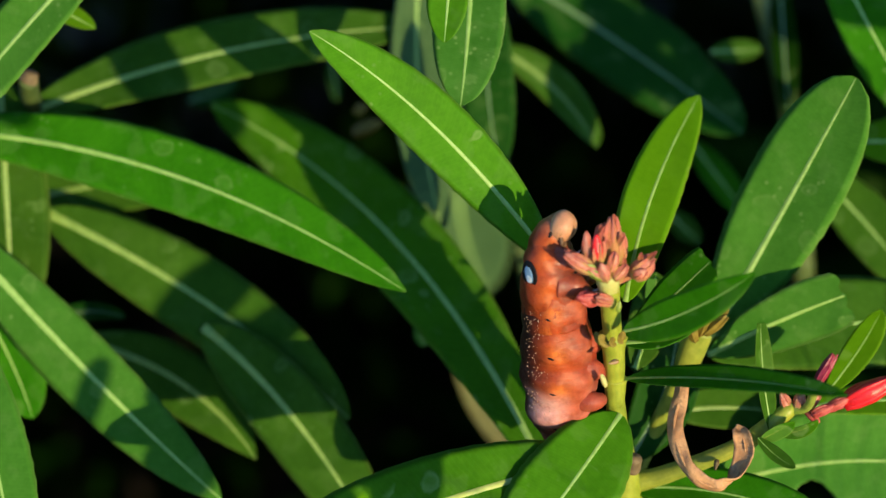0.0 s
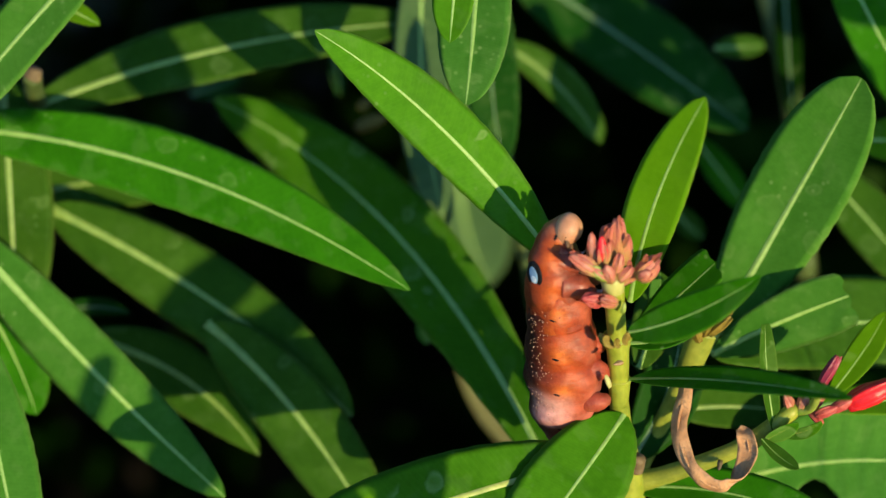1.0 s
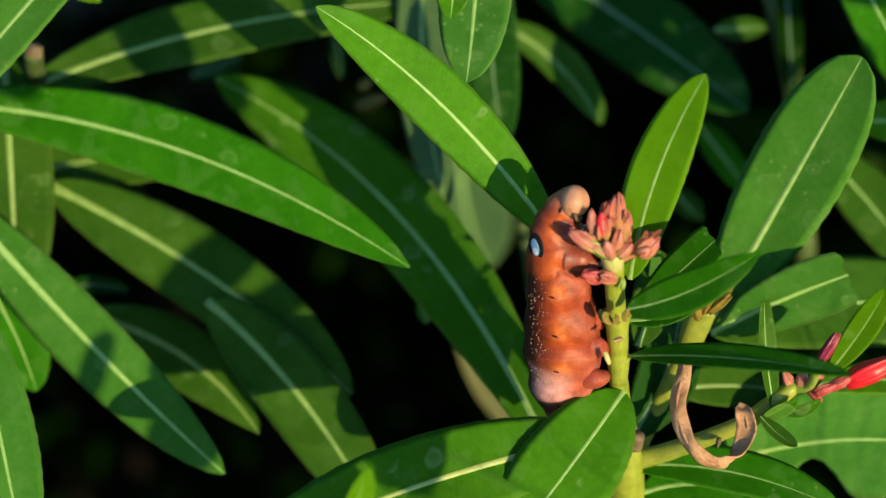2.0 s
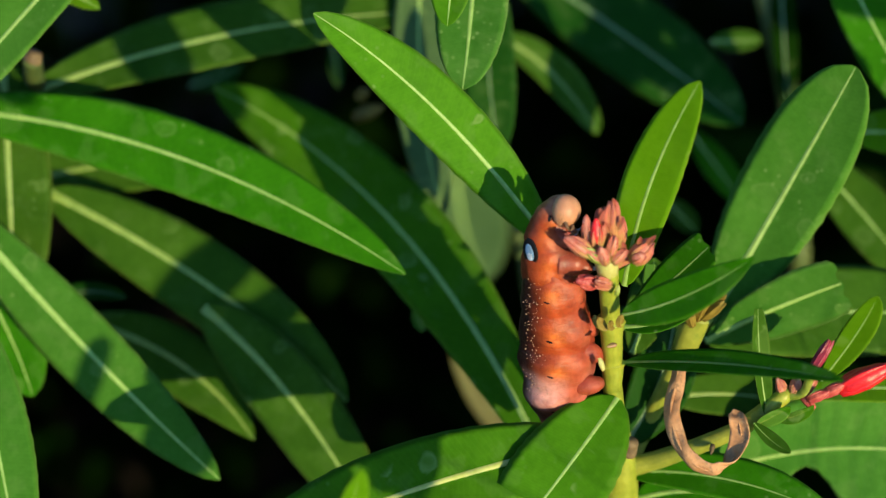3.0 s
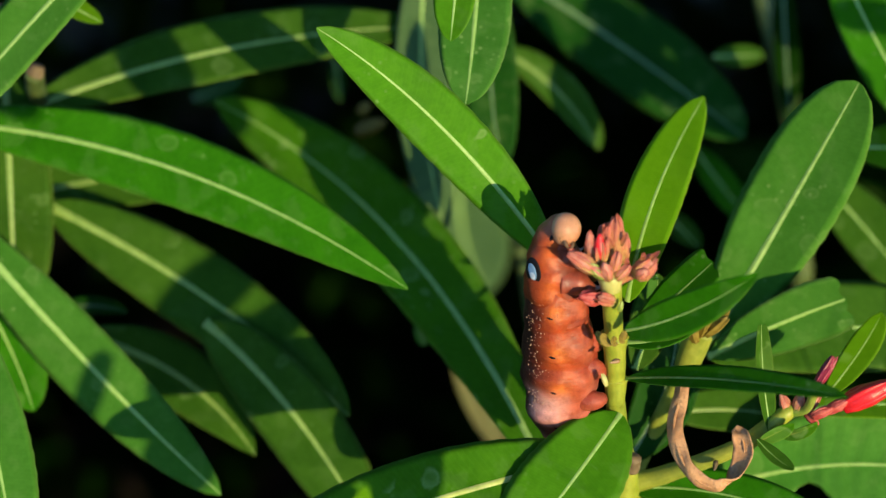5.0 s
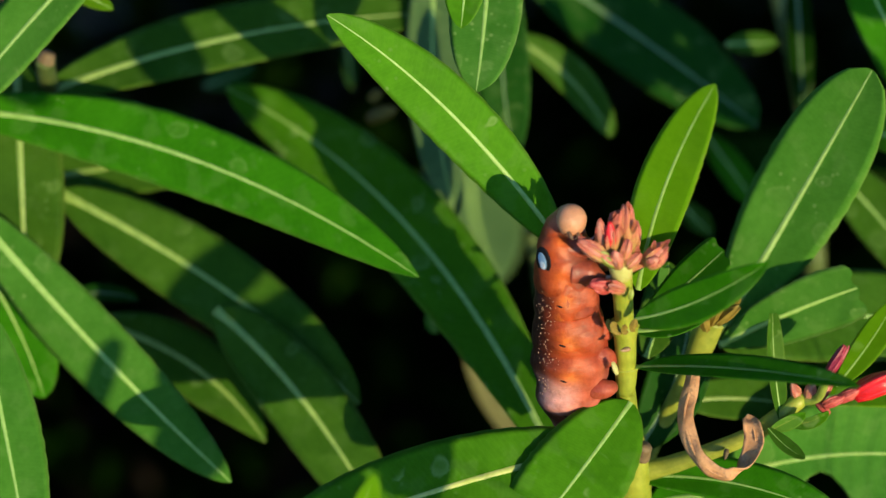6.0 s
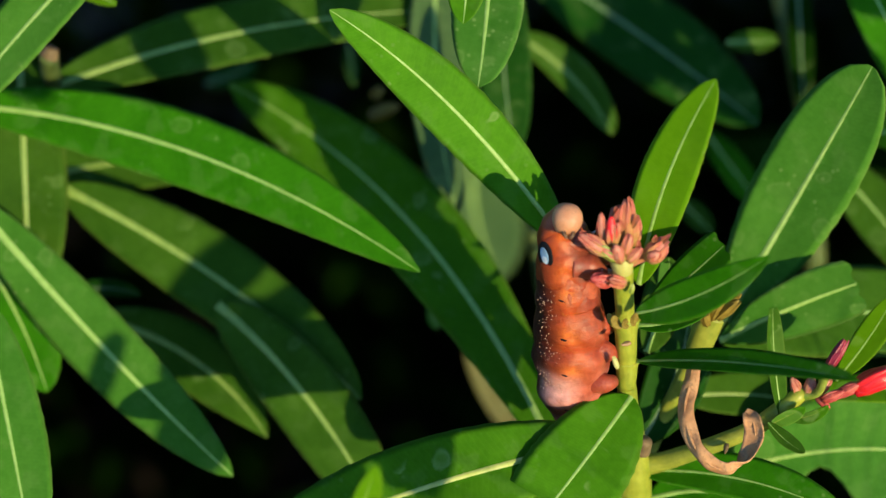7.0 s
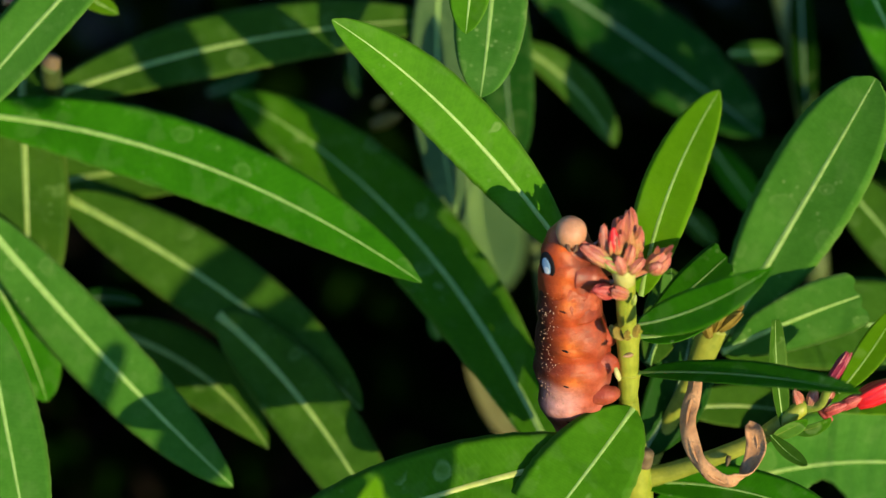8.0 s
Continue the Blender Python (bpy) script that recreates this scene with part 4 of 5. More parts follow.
# added and unseen: each leaf blocks the sun from a chosen patch
shade_shoot = thing("oleander_shoot", (0.1595, 0.0118, 0.9660), "unseen oleander leaves added to cast shade on the shoots", "shrub shoot")
leaf(shade_shoot, (0.0730, 0.1236, 1.1124), (0.0832, 0.1121, 1.0926), 0.0158, (0.0, 0.0, 0.0), (0.482, -0.850, 0.213), fold=4, full=0.35)
leaf(shade_shoot, (0.0811, 0.0430, 1.0585), (0.0737, 0.0348, 1.0444), 0.0058, (0.0, 0.0, 0.0), (0.482, -0.850, 0.213), fold=4, full=0.35)
leaf(shade_shoot, (0.0913, 0.0321, 1.0417), (0.1050, 0.0269, 1.0327), 0.0147, (0.0, 0.0, 0.0), (0.482, -0.850, 0.213), fold=4, full=0.35)
leaf(shade_shoot, (0.0920, 0.0561, 1.0520), (0.1179, 0.0655, 1.0683), 0.0123, (0.0, 0.0, 0.0), (0.482, -0.850, 0.213), fold=4, full=0.35)
leaf(shade_shoot, (0.0973, 0.0677, 1.0406), (0.1208, 0.0759, 1.0548), 0.0089, (0.0, 0.0, 0.0), (0.482, -0.850, 0.213), fold=4, full=0.35)
leaf(shade_shoot, (0.1025, 0.0432, 1.0634), (0.1252, 0.0347, 1.0488), 0.0067, (0.0, 0.0, 0.0), (0.482, -0.850, 0.213), fold=4, full=0.35)
leaf(shade_shoot, (0.0772, 0.0641, 1.0479), (0.0975, 0.0593, 1.0396), 0.0149, (0.0, 0.0, 0.0), (0.482, -0.850, 0.213), fold=4, full=0.35)
leaf(shade_shoot, (0.0988, 0.0711, 1.0492), (0.1147, 0.0666, 1.0414), 0.0159, (0.0, 0.0, 0.0), (0.482, -0.850, 0.213), fold=4, full=0.35)
leaf(shade_shoot, (0.2281, 0.1396, 1.1095), (0.2481, 0.1385, 1.1077), 0.0082, (0.0, 0.0, 0.0), (0.482, -0.850, 0.213), fold=4, full=0.35)
leaf(shade_shoot, (0.1927, 0.1707, 1.0860), (0.2355, 0.1568, 1.0619), 0.0134, (0.0, 0.0, 0.0), (0.482, -0.850, 0.213), fold=4, full=0.35)
leaf(shade_shoot, (0.1925, 0.1773, 1.0934), (0.2122, 0.1710, 1.0826), 0.0106, (0.0, 0.0, 0.0), (0.482, -0.850, 0.213), fold=4, full=0.35)
leaf(shade_shoot, (0.2159, 0.1719, 1.0793), (0.2291, 0.1666, 1.0701), 0.0095, (0.0, 0.0, 0.0), (0.482, -0.850, 0.213), fold=4, full=0.35)
leaf(shade_shoot, (0.1946, 0.1534, 1.0857), (0.2125, 0.1476, 1.0758), 0.0106, (0.0, 0.0, 0.0), (0.482, -0.850, 0.213), fold=4, full=0.35)
leaf(shade_shoot, (0.2365, 0.2016, 1.0939), (0.2383, 0.1915, 1.0764), 0.0113, (0.0, 0.0, 0.0), (0.482, -0.850, 0.213), fold=4, full=0.35)
leaf(shade_shoot, (0.2126, 0.1499, 1.0316), (0.2308, 0.1379, 1.0108), 0.0200, (0.0, 0.0, 0.0), (0.482, -0.850, 0.213), fold=4, full=0.35)
leaf(shade_shoot, (0.0912, 0.1313, 1.0866), (0.1000, 0.1252, 1.0761), 0.0132, (0.0, 0.0, 0.0), (0.482, -0.850, 0.213), fold=4, full=0.35)
leaf(shade_shoot, (0.0656, 0.0513, 1.1155), (0.0798, 0.0487, 1.1110), 0.0073, (0.0, 0.0, 0.0), (0.482, -0.850, 0.213), fold=4, full=0.35)
# hair-thin twigs added to join these leaves, too fine to shade much
stalk(shade_shoot, [(0.2200, 0.0500, 0.9800), (0.1465, 0.0808, 1.0582), (0.0730, 0.1236, 1.1124)], [0.00014, 0.00012, 0.00012], mat=STEM_OLD, name="twig", sides=6)
stalk(shade_shoot, [(0.2200, 0.0500, 0.9800), (0.1506, 0.0405, 1.0312), (0.0811, 0.0430, 1.0585)], [0.00014, 0.00012, 0.00012], mat=STEM_OLD, name="twig", sides=6)
stalk(shade_shoot, [(0.2200, 0.0500, 0.9800), (0.1557, 0.0351, 1.0229), (0.0913, 0.0321, 1.0417)], [0.00014, 0.00012, 0.00012], mat=STEM_OLD, name="twig", sides=6)
stalk(shade_shoot, [(0.2200, 0.0500, 0.9800), (0.1560, 0.0471, 1.0280), (0.0920, 0.0561, 1.0520)], [0.00014, 0.00012, 0.00012], mat=STEM_OLD, name="twig", sides=6)
stalk(shade_shoot, [(0.2200, 0.0500, 0.9800), (0.1587, 0.0529, 1.0223), (0.0973, 0.0677, 1.0406)], [0.00014, 0.00012, 0.00012], mat=STEM_OLD, name="twig", sides=6)
stalk(shade_shoot, [(0.2200, 0.0500, 0.9800), (0.1613, 0.0406, 1.0337), (0.1025, 0.0432, 1.0634)], [0.00014, 0.00012, 0.00012], mat=STEM_OLD, name="twig", sides=6)
stalk(shade_shoot, [(0.2200, 0.0500, 0.9800), (0.1486, 0.0511, 1.0259), (0.0772, 0.0641, 1.0479)], [0.00014, 0.00012, 0.00012], mat=STEM_OLD, name="twig", sides=6)
stalk(shade_shoot, [(0.2200, 0.0500, 0.9800), (0.1594, 0.0546, 1.0266), (0.0988, 0.0711, 1.0492)], [0.00014, 0.00012, 0.00012], mat=STEM_OLD, name="twig", sides=6)
stalk(shade_shoot, [(0.2200, 0.0500, 0.9800), (0.2240, 0.0888, 1.0568), (0.2281, 0.1396, 1.1095)], [0.00014, 0.00012, 0.00012], mat=STEM_OLD, name="twig", sides=6)
stalk(shade_shoot, [(0.2200, 0.0500, 0.9800), (0.2064, 0.1043, 1.0450), (0.1927, 0.1707, 1.0860)], [0.00014, 0.00012, 0.00012], mat=STEM_OLD, name="twig", sides=6)
stalk(shade_shoot, [(0.2200, 0.0500, 0.9800), (0.2062, 0.1076, 1.0487), (0.1925, 0.1773, 1.0934)], [0.00014, 0.00012, 0.00012], mat=STEM_OLD, name="twig", sides=6)
stalk(shade_shoot, [(0.2200, 0.0500, 0.9800), (0.2180, 0.1049, 1.0416), (0.2159, 0.1719, 1.0793)], [0.00014, 0.00012, 0.00012], mat=STEM_OLD, name="twig", sides=6)
stalk(shade_shoot, [(0.2200, 0.0500, 0.9800), (0.2073, 0.0957, 1.0449), (0.1946, 0.1534, 1.0857)], [0.00014, 0.00012, 0.00012], mat=STEM_OLD, name="twig", sides=6)
stalk(shade_shoot, [(0.2200, 0.0500, 0.9800), (0.2283, 0.1198, 1.0490), (0.2365, 0.2016, 1.0939)], [0.00014, 0.00012, 0.00012], mat=STEM_OLD, name="twig", sides=6)
stalk(shade_shoot, [(0.2200, 0.0500, 0.9800), (0.2163, 0.0940, 1.0178), (0.2126, 0.1499, 1.0316)], [0.00014, 0.00012, 0.00012], mat=STEM_OLD, name="twig", sides=6)
stalk(shade_shoot, [(0.2200, 0.0500, 0.9800), (0.1556, 0.0847, 1.0453), (0.0912, 0.1313, 1.0866)], [0.00014, 0.00012, 0.00012], mat=STEM_OLD, name="twig", sides=6)
stalk(shade_shoot, [(0.2200, 0.0500, 0.9800), (0.1428, 0.0447, 1.0597), (0.0656, 0.0513, 1.1155)], [0.00014, 0.00012, 0.00012], mat=STEM_OLD, name="twig", sides=6)
stalk(shade_shoot, [(0.2700, 0.0200, 0.0000), (0.2550, 0.0350, 0.6000), (0.2320, 0.0470, 0.9000), (0.2200, 0.0500, 0.9810)], [0.006, 0.005, 0.0030, 0.0012], STEM_OLD)

# ---- caterpillar ----
def blend(a, b, w):
    w = max(0.0, min(1.0, w))
    return tuple(x * (1 - w) + y * w for x, y in zip(a, b))


VIEW_SIDE = Vector((0.0000, -0.8660, 0.5000))      # the flank turned outward
BELLY = Vector((1.0000, 0.0000, 0.0000))          # towards the stem
ORANGE, RED, BROWN, PINK, AMBER, TAN = (0.39, 0.064, 0.016), (0.30, 0.043, 0.022), (0.050, 0.012, 0.010), (0.70, 0.36, 0.33), (0.64, 0.165, 0.026), (0.66, 0.33, 0.19)


def segmented_body(points, radii, folds, colour, sides=44, n=10, depth=0.055, squash=1.0):
    """A soft ringed body: fat rolls between tight folds; colour(s, angle, roll) gives the pattern."""
    pts, rad = smooth_path(points, radii, n)
    bm = bmesh.new()
    layer = bm.verts.layers.float_color.new("pattern")
    rings = []
    last = len(pts) - 1
    for i, p in enumerate(pts):
        s = i / last
        t = (pts[min(i + 1, last)] - pts[max(i - 1, 0)]).normalized()
        belly = (BELLY - t * BELLY.dot(t)).normalized()
        flank = t.cross(belly).normalized()
        if flank.dot(VIEW_SIDE) < 0:
            flank.negate()
        ring = []
        for k in range(sides):
            an = 2 * math.pi * k / sides
            crease = s + 0.010 * math.sin(2 * an + 1) + 0.012 * noise.noise(Vector((math.cos(an) * 2, math.sin(an) * 2, s * 9)))
            roll = abs(math.sin(math.pi * (folds * crease + 0.5)))
            small = abs(math.sin(math.pi * folds * crease * 3))
            r = rad[i] * (1 - depth + depth * roll ** 0.55 - 0.012 * (1 - small ** 0.4))
            # a lumpy pad over each breathing hole, a soft lobe towards the belly and the fold between them
            wave = 0.5 + 0.5 * math.sin(2 * math.pi * folds * crease + 1.2 + 1.6 * (an - 1.1))
            r *= 1 + 0.055 * roll * math.exp(-((an - 1.80) / 0.35) ** 2) - 0.07 * math.exp(-((an - 1.30 - 0.25 * wave) / 0.15) ** 2) * roll
            r *= 1 + 0.09 * wave * math.exp(-((an - 0.75) / 0.40) ** 2)
            v3 = p + (belly * math.cos(an) + flank * math.sin(an) * squash) * r
            r_n = rad[i] * (0.07 * noise.noise(v3 * 130) + 0.05 * noise.noise(v3 * 260) + 0.025 * noise.noise(v3 * 620))
            v = bm.verts.new(v3 + (belly * math.cos(an) + flank * math.sin(an)) * r_n)
            v[layer] = (*colour(s, an, roll), 1)
            ring.append(v)
        rings.append(ring)
    for r0, r1 in zip(rings, rings[1:]):
        for k in range(sides):
            bm.faces.new((r0[k], r0[(k + 1) % sides], r1[(k + 1) % sides], r1[k]))
    for ring, flip in ((rings[0], True), (rings[-1], False)):
        c = sum((v.co for v in ring), Vector()) / sides
        cv = bm.verts.new(c)
        cv[layer] = ring[0][layer]
        for k in range(sides):
            f = (ring[k], ring[(k + 1) % sides], cv)
            bm.faces.new(f[::-1] if flip else f)
    bmesh.ops.recalc_face_normals(bm, faces=bm.faces)
    return bm, pts, rad


def on_body(pts, rad, s, an, out=1.0):
    """A place on the skin, with the outward way and the way along the body."""
    i = min(int(s * (len(pts) - 1)), len(pts) - 2)
    p, r = pts[i].lerp(pts[i + 1], s * (len(pts) - 1) - i), rad[i]
    t = (pts[i + 1] - pts[i]).normalized()
    belly = (BELLY - t * BELLY.dot(t)).normalized()
    flank = t.cross(belly).normalized()
    if flank.dot(VIEW_SIDE) < 0:
        flank.negate()
    w = belly * math.cos(an) + flank * math.sin(an)
    return p + w * (r * out), w, t


def lens_shape(bm, at, out, along, length, width, height, seg=12):
    """A low rounded patch lying on a surface."""
    side = out.cross(along).normalized()
    along = side.cross(out).normalized()
    prev = None
    for f, h in ((1.0, -0.6), (0.94, 0.35), (0.7, 0.78), (0.35, 0.96)):
        ring = [bm.verts.new(at + along * (length * f * math.cos(a)) + side * (width * f * math.sin(a)) + out * (height * h))
                for a in (2 * math.pi * k / seg for k in range(seg))]
        if prev:
            for k in range(seg):
                bm.faces.new((prev[k], prev[(k + 1) % seg], ring[(k + 1) % seg], ring[k]))
        prev = ring
    bm.faces.new(prev)


def abdomen_colour(s, an, roll):
    # angle 0 belly, a quarter turn the outer flank, half a turn the back
    c = blend(RED, ORANGE, (an - 0.5) / 0.9)
    c = blend(c, BROWN, (an - 1.70) / 0.80)
    c = blend(c, AMBER, 1.0 * roll ** 4 * math.exp(-((an - 1.62) / 0.24) ** 2))
    c = blend(c, (0.50, 0.15, 0.085), 0.6 * math.exp(-((an - 0.75) / 0.3) ** 2) * roll)
    if an > 3.3:
        c = blend(BROWN, RED, (an - 3.6) / 1.5)
    pale = math.exp(-((s - 0.42) / 0.072) ** 4) * (1 - math.exp(-((an - 1.1) / 0.3) ** 2) * 0.6)
    c = blend(c, PINK, pale * (0.95 * math.exp(-((an - 2.05) / 0.60) ** 4) + 0.2 * (an < 1.5)))
    c = blend(c, (0.34, 0.13, 0.10), (0.32 - s) / 0.10 * (1 if an > 1.7 else 0.3))
    return c


def thorax_colour(s, an, roll):
    c = blend(RED, ORANGE, (an - 0.9) / 0.5)
    c = blend(c, (0.20, 0.048, 0.028), (1.45 - an) / 0.35 * (1 if s > 0.25 else 0.3))
    c = blend(c, AMBER, roll * 0.45 * math.exp(-((an - 1.7) / 0.30) ** 2))
    c = blend(c, blend(ORANGE, BROWN, 0.45), (an - 2.0) / 0.5)
    return c


def neck_colour(s, an, roll):
    c = thorax_colour(0.8, an, roll)
    return blend(c, TAN, (s - 0.45) / 0.5 * (0.5 if an > 1.2 else 0.4))


def caterpillar():
    cat = thing("caterpillar", (0.02528, 0.29133, 0.98660), "fat orange-brown hawk moth caterpillar clinging to the stem", "caterpillar")
    o = cat.location
    spine = [v - o for v in map(Vector, ((0.02870, 0.29129, 0.98053), (0.02777, 0.29100, 0.98503), (0.02639, 0.29164, 0.99014), (0.02536, 0.29203, 0.99581), (0.02514, 0.29257, 1.00275), (0.02485, 0.29318, 1.00880), (0.02416, 0.29362, 1.01557), (0.02351, 0.29415, 1.02148), (0.02345, 0.29476, 1.02454)))]
    thick = [0.0016, 0.0036, 0.0056, 0.0074, 0.0083, 0.0079, 0.0071, 0.0063, 0.0052]
    bm, pts, rad = segmented_body(spine, thick, 6.0, abdomen_colour)
    abdomen = part("abdomen", bm, SKIN, cat)

    # cream speckles along the back line
    rng = random.Random(21)
    bm = bmesh.new()
    for _ in range(150):
        s = rng.uniform(0.40, 0.93)
        an = rng.choice((2.05, 2.25, 2.45)) + rng.gauss(0, 0.10)
        at, w, t = on_body(pts, rad, s, an, 1.015)
        size = 0.00004 + 0.00009 * rng.random() ** 2
        lens_shape(bm, at, w, t, size * rng.uniform(1, 1.5), size, 0.00012, 7)
    tagged(part("speckles", bm, DOT, abdomen, "cream white speckles"), kind="stuff")
    # breathing holes
    for s in (0.333, 0.50, 0.667, 0.825):
        at, w, t = on_body(pts, rad, s, 1.80, 1.035)
        bm = bmesh.new()
        lens_shape(bm, at, w, (BELLY - t * 0.25), 0.00075, 0.00022, 0.00022)
        part("spiracle", bm, BLACK, abdomen, "black slit of a breathing hole")
    # belly legs gripping the stem
    for stations, girth in (
            (((0.02731, 0.29270, 1.00597), (0.03116, 0.28978, 1.00591), (0.03450, 0.29144, 1.00379)), (0.0040, 0.0025, 0.0011)),
            (((0.02702, 0.29093, 0.99790), (0.03144, 0.28680, 0.99976), (0.03397, 0.28822, 0.99921)), (0.0033, 0.0022, 0.0014)),
            (((0.02664, 0.29359, 1.01251), (0.03060, 0.29168, 1.01120), (0.03302, 0.29360, 1.00853)), (0.0032, 0.0021, 0.0010))):
        pp, rr = smooth_path([Vector(v) - o for v in stations], girth, 8)
        way = (pp[-1] - pp[-2]).normalized()
        pp.append(pp[-1] + way * rr[-1] * 0.5)
        rr.append(rr[-1] * 0.55)
        leg = part("proleg", tube(pp, rr, 20, 0.16), PROLEG, cat, "stumpy orange-red clasping leg")
        part("hooks", tube([pp[-1] - way * 0.0002, pp[-1] + way * 0.0003], [rr[-1] * 0.8, rr[-1] * 0.4], 10), THIGH, leg, "dark ring of hooks")

    # front of the body, which rears and sways
    pivot = Vector((0.02348, 0.29402, 1.02225)) - o
    stations = [v - o - pivot for v in map(Vector, ((0.02414, 0.29396, 1.01676), (0.02363, 0.29456, 1.02220), (0.02303, 0.29495, 1.02687), (0.02261, 0.29584, 1.03041), (0.02281, 0.29669, 1.03287), (0.02324, 0.29695, 1.03433)))]
    bm, tp, tr = segmented_body(stations, [0.0064, 0.0065, 0.0059, 0.0050, 0.0042, 0.0034], 3.0, thorax_colour, depth=0.05)
    thorax = part("thorax", bm, SKIN, cat)
    at, w, t = on_body(tp, tr, 0.50, 2.40, 0.99)
    bm = bmesh.new()
    lens_shape(bm, at, w, t + w * 0.1, 0.0030, 0.0021, 0.00025, 20)
    spot = part("eyespot", bm, BLACK, thorax, "black-rimmed blue and white false eye")
    bm = bmesh.new()
    lens_shape(bm, at + w * 0.00022, w, t - BELLY * 0.25, 0.0019, 0.00115, 0.00012, 18)
    part("eyespot_blue", bm, BLUE, thorax, "pale blue upper half of the false eye")
    bm = bmesh.new()
    lens_shape(bm, at + w * 0.00029 - t * 0.0008, w, t - BELLY * 0.4, 0.0009, 0.00080, 0.00008, 16)
    part("eyespot_white", bm, WHITE, thorax, "bluish white lower half of the false eye")
    at, w, t = on_body(tp, tr, 0.42, 0.25, 0.99)
    bm = bmesh.new()
    lens_shape(bm, at, w, t, 0.0022, 0.0018, 0.0002, 16)
    part("eyespot", bm, BLACK, thorax)
    # neck ring behind the head
    neck_pivot = Vector((0.02283, 0.29607, 1.03121)) - o
    stations = [v - o - neck_pivot for v in map(Vector, ((0.02254, 0.29557, 1.02854), (0.02271, 0.29613, 1.03131), (0.02336, 0.29671, 1.03392), (0.02456, 0.29677, 1.03602), (0.02576, 0.29618, 1.03700)))]
    bm, tp2, tr2 = segmented_body(stations, [0.0036, 0.0043, 0.0040, 0.0034, 0.0026], 2.0, neck_colour, depth=0.05)
    neck = part("neck", bm, SKIN, cat, "tan wrinkled collar behind the head")
    for s, an in ((0.60, 1.95),):
        at, w, t = on_body(tp2, tr2, s, an, 1.0)
        bm = bmesh.new()
        lens_shape(bm, at, w, (t - BELLY * 0.4), 0.0008, 0.00035, 0.00025)
        part("spiracle", bm, BLACK, neck)
    # six jointed true legs in pairs on the chest, fleshy at the root, each with a pale claw
    for s, reach, drop in ((0.36, 0.0068, 0.0), (0.62, 0.0046, 0.3), (0.82, 0.0034, 0.5)):
        for an in (0.95, -0.35):
            at, w, t = on_body(tp, tr, s, an, 0.55)
            out = (BELLY + w * 0.30 - t * (0.05 + drop * 0.5)).normalized()
            fat = 0.3 + 0.7 * reach / 0.0068
            pp, rr = smooth_path([at, at + out * reach * 0.45, at + (out - t * 0.12).normalized() * reach * 0.80, at + (out - t * 0.10).normalized() * reach],
                                 [0.0034 * fat, 0.0027 * fat, 0.0015 * fat, 0.0007 * fat], 6)
            part("true_leg", tube(pp, rr, 14, 0.10), THIGH, thorax, "short reddish-brown jointed leg")
            tip = pp[-1]
            pp, rr = smooth_path([tip - out * 0.0003, tip + (out + t * 0.2) * 0.0008, tip + (out + t * 0.8) * 0.0013], [0.0006 * fat, 0.0004 * fat, 0.0001], 4)
            part("claw", tube(pp, rr, 10), LEG, thorax, "pale grey hooked claw")

    # head capsule
    bm = bmesh.new()
    prev, first = None, None
    for i in range(15):
        v = -0.96 + 1.92 * i / 14
        ring = []
        for k in range(24):
            an = 2 * math.pi * k / 24
            rr = math.sqrt(1 - v * v)
            x, y, z = rr * math.cos(an), rr * math.sin(an), v
            groove = 0.05 * math.exp(-(x / 0.10) ** 2) * (y < 0)
            wide = 1 + 0.06 * z
            ring.append(bm.verts.new((0.0031 * x * wide, 0.0027 * y * (1 - groove) - 0.0004 * (1 - z * z), 0.0034 * z)))
        if prev:
            for k in range(24):
                bm.faces.new((prev[k], prev[(k + 1) % 24], ring[(k + 1) % 24], ring[k]))
        prev, first = ring, first or ring
    bm.faces.new(prev)
    bm.faces.new(first[::-1])
    head = part("head", bm, HEAD, cat, "smooth tan head capsule")
    for sx in (-1, 1):
        pp, rr = smooth_path([(0.0009 * sx, -0.0013, -0.0026), (0.0008 * sx, -0.0018, -0.0034), (0.0002 * sx, -0.0019, -0.0041)], [0.0005, 0.0004, 0.00015], 4)
        part("mandible", tube(pp, rr, 10), JAW, head, "dark brown chewing jaw")
        for j in range(5):
            an = 0.5 + j * 0.28
            at = Vector((0.0026 * sx * math.cos(an * 0.5), -0.0018 + j * 0.00012, -0.0022 - 0.0002 * j))
            bm = bmesh.new()
            lens_shape(bm, at, at.normalized(), Vector((0, 0, 1)), 0.00007, 0.00007, 0.00005, 8)
            part("eyelet", bm, BLACK, head)
    return cat, thorax, head, neck, pivot, neck_pivot


larva, larva_thorax, larva_head, larva_neck, thorax_pivot, neck_pivot = caterpillar()


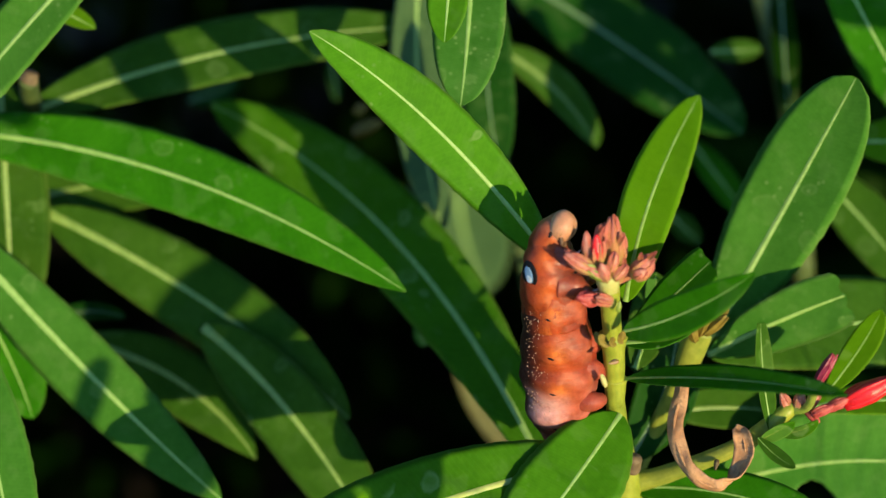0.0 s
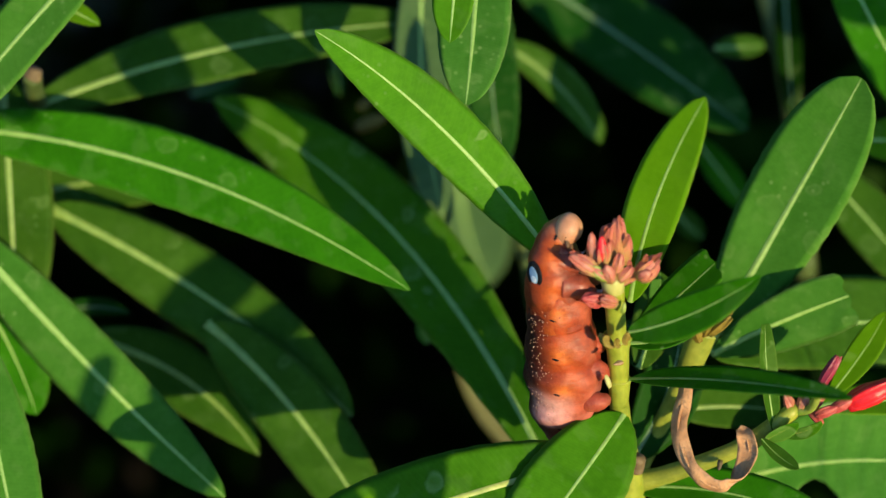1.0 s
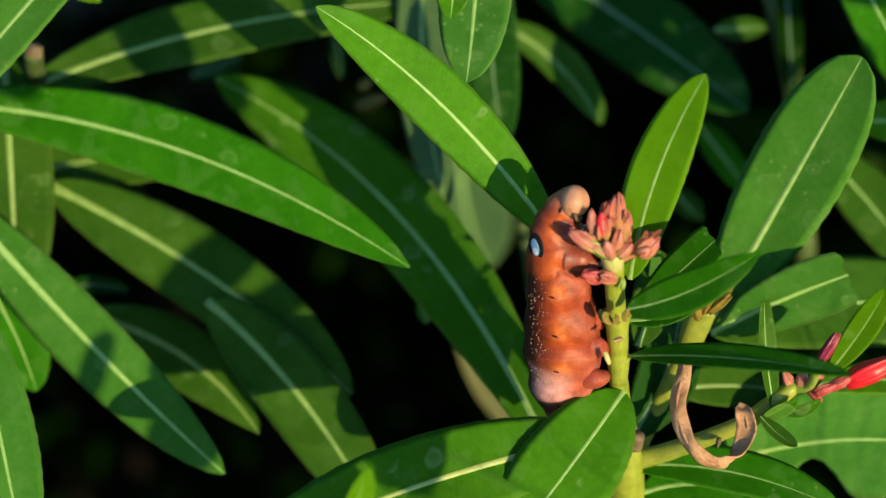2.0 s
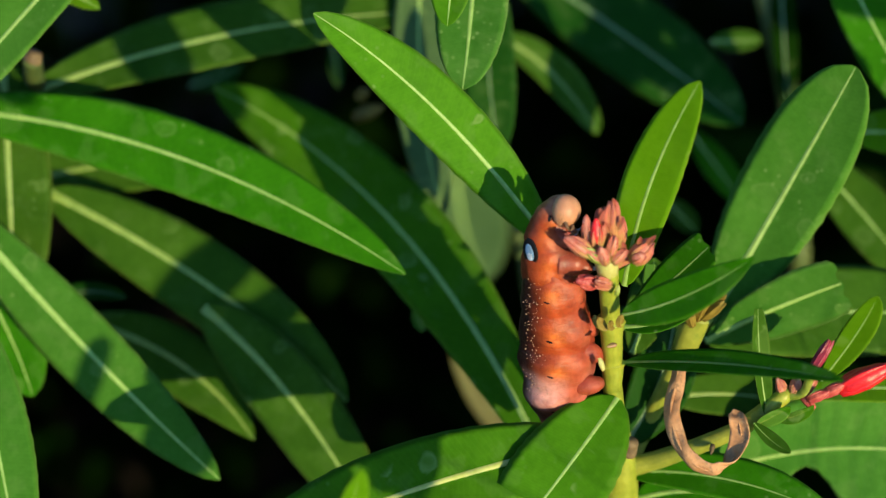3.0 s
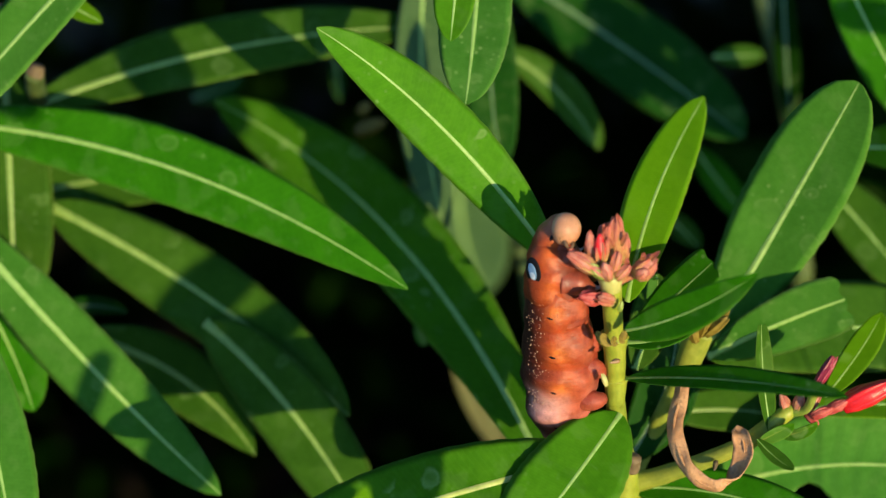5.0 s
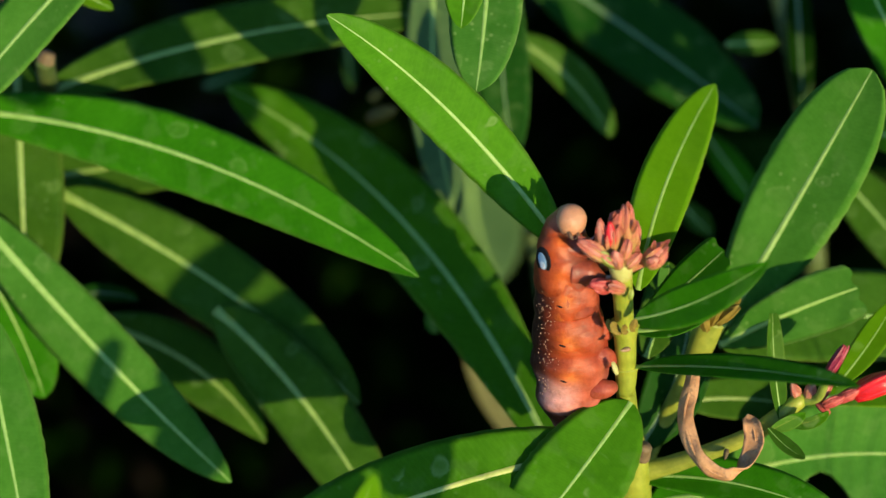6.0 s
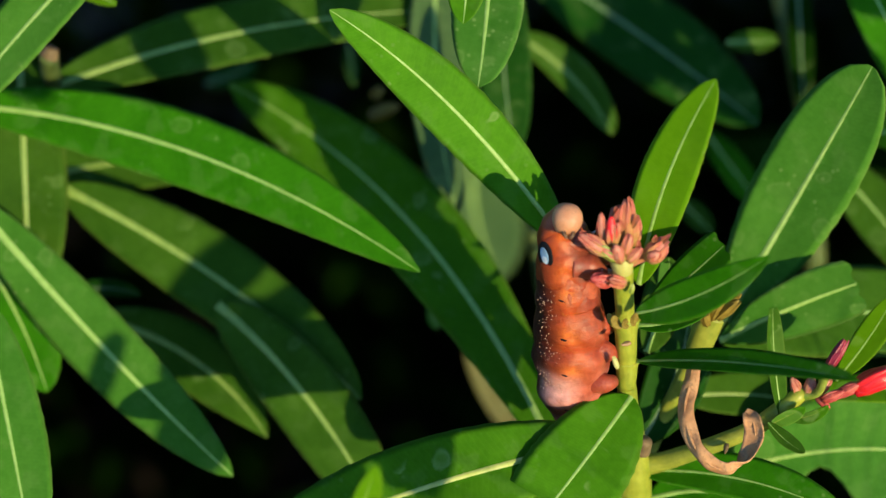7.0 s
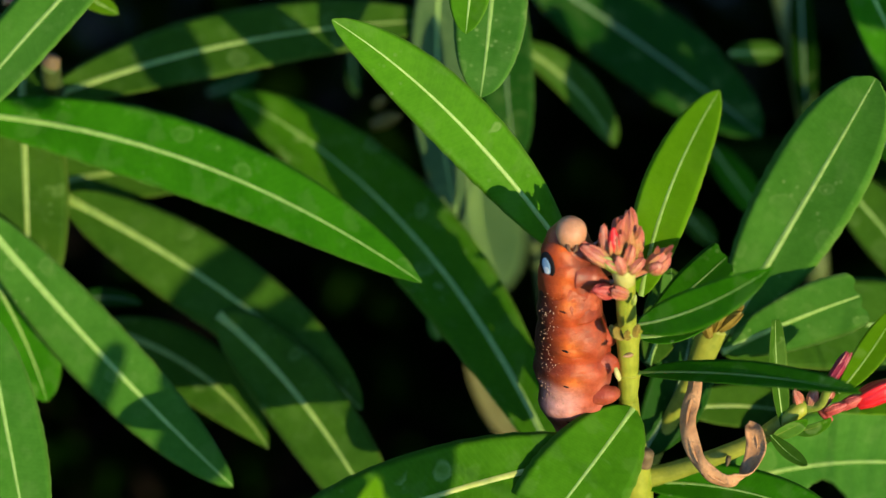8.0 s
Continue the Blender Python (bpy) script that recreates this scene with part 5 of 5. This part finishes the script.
def dry_curl():
    """A dead leaf rolled into a hook: a tapering ribbon with raised edges."""
    curl = thing("dry_leaf", (0.04976, 0.28822, 0.99921), "dead tan leaf curled into a hook on the branch", "dead leaf")
    o = curl.location
    line, _ = smooth_path([Vector(v) - o for v in ((0.05149, 0.29287, 1.00327), (0.04998, 0.28739, 0.99978), (0.04823, 0.28103, 0.99676), (0.04956, 0.27520, 0.99266), (0.05314, 0.27218, 0.98943), (0.05751, 0.27251, 0.98800),
                                                    (0.06096, 0.27460, 0.98962), (0.06266, 0.27751, 0.99267), (0.06226, 0.28009, 0.99513), (0.06119, 0.28254, 0.99538))], [1] * 10, 7)
    wide, _ = smooth_path([(w, 0, 0) for w in (0.0028, 0.0034, 0.0036, 0.0035, 0.0034, 0.0036, 0.0040, 0.0042, 0.0038, 0.0014)], [1] * 10, 7)
    bm = bmesh.new()
    uvs, rows = {}, []
    flat, deep = Vector((0.8903, -0.3943, 0.2276)), Vector((0.2494, -0.0761, 0.9654))
    axis = flat
    last = len(line) - 1
    for i, p in enumerate(line):
        t = (line[min(i + 1, last)] - line[max(i - 1, 0)]).normalized()
        turn = math.exp(-((i / last - 0.50) / 0.17) ** 2)
        axis = flat.lerp(deep, turn)
        side = (axis - t * axis.dot(t)).normalized()
        n = side.cross(t)
        top, low = [], []
        for k in range(-4, 5):
            u = k / 4
            w = wide[i].x / 2
            pos = p + side * (u * w) + n * (0.35 * w * u * u + 0.00025 * math.sin(i * 0.7 + u * 2) + 0.0004 * noise.noise(p * 300))
            for store, off in ((top, 0.00014), (low, -0.00014)):
                v = bm.verts.new(pos + n * off)
                uvs[v] = (0.5 + u * 0.12, i / last)
                store.append(v)
        rows.append(top + low[::-1])
    for r0, r1 in zip(rows, rows[1:]):
        for k in range(len(r0)):
            j = (k + 1) % len(r0)
            bm.faces.new((r0[k], r0[j], r1[j], r1[k]))
    bm.faces.new(rows[0][::-1])
    bm.faces.new(rows[-1])
    layer = bm.loops.layers.uv.new("UVMap")
    for f in bm.faces:
        for l in f.loops:
            l[layer].uv = uvs[l.vert]
    bmesh.ops.recalc_face_normals(bm, faces=bm.faces)
    part("blade", bm, DRY, curl)
    part("midrib", tube(line, [0.0004 * (1 - 0.7 * i / last) for i in range(last + 1)], 8), DRY, curl)


dry_curl()


# ---- what moves ----
def motions():
    right, up, near = Vector((1.0000, 0.0000, 0.0000)), Vector((0.0000, 0.5000, 0.8660)), Vector((0.0000, -0.8660, 0.5000))
    mm = 0.000118
    # seconds, sway right, sway up, lean in degrees
    sway = (
            (0, -3, -10, -1),
            (0.5, -3, -10, -1),
            (1, -3, -9, -1),
            (1.5, -1, -5, -2),
            (3, 0, 0, 0),
            (3.5, 0, 0, 0),
            (4, 0, -2, 0),
            (5.5, -1, -8, 0),
            (6, -1, -9, 0),
            (6.5, 0, -9, 0),
            (7, 1, -9, 1),
            (7.5, 1, -7, 1),
            (8, 1, -8, 1))
    stretch = (
            (0, -2, 3, -9),
            (0.5, -2, 2, -9),
            (1, -1, 0, -8),
            (1.5, 10, 7, -7),
            (3, 0, 2, -2),
            (3.5, 0, 0, 0),
            (4, -1, -3, 0),
            (5.5, -3, -6, 1),
            (6, -4, -10, 2),
            (6.5, -6, -14, 2),
            (7, -11, -17, 4),
            (7.5, -10, -18, 4),
            (8, -6, -20, 3))
    for piece, base, sway_rows in ((larva_thorax, thorax_pivot, sway), (larva_neck, neck_pivot, stretch)):
        rows = []
        for t, dx, dy, lean in sway_rows:
            m = Matrix.Translation(base + right * (dx * mm) + up * (dy * mm)) @ Matrix.Rotation(radians(lean), 4, near)
            rows.append((t, m))
        walk(piece, rows)
    # the head: place from its middle post, turn about the upright, nod
    middle = Vector((0.02629, 0.29283, 1.03820)) - larva.location
    face = Matrix((right, -near, up)).transposed().to_4x4()
    nod = (
            (0, -9, 3, -28, 58, -14, 34),
            (0.5, -9, 2, -28, 58, -14, 34),
            (1, -8, 0, -27, 55, -12, 30),
            (1.5, 5, 7, -25, 50, -12, 24),
            (3, -4, 1, -11, 40, -8, 12),
            (3.5, -5, 0, -9, 38, -8, 10),
            (4, -8, -3, -5, 34, -8, 10),
            (5.5, -13, -5, -1, 28, -8, 8),
            (6, -19, -10, 3, 22, -8, 6),
            (6.5, -22, -14, 7, 16, -8, 6),
            (7, -28, -18, 11, 8, -6, 2),
            (7.5, -27, -20, 11, 6, -6, 2),
            (8, -25, -22, 11, 6, -6, 2))
    rows = []
    for t, dx, dy, dz, turn, tilt, roll in nod:
        m = Matrix.Translation(middle + right * (dx * mm) + up * (dy * mm) + near * (dz * mm)) @ face
        m = m @ Matrix.Rotation(radians(roll), 4, "Y") @ Matrix.Rotation(radians(turn), 4, "Z") @ Matrix.Rotation(radians(tilt), 4, "X")
        rows.append((t, m))
    walk(larva_head, rows)


motions()
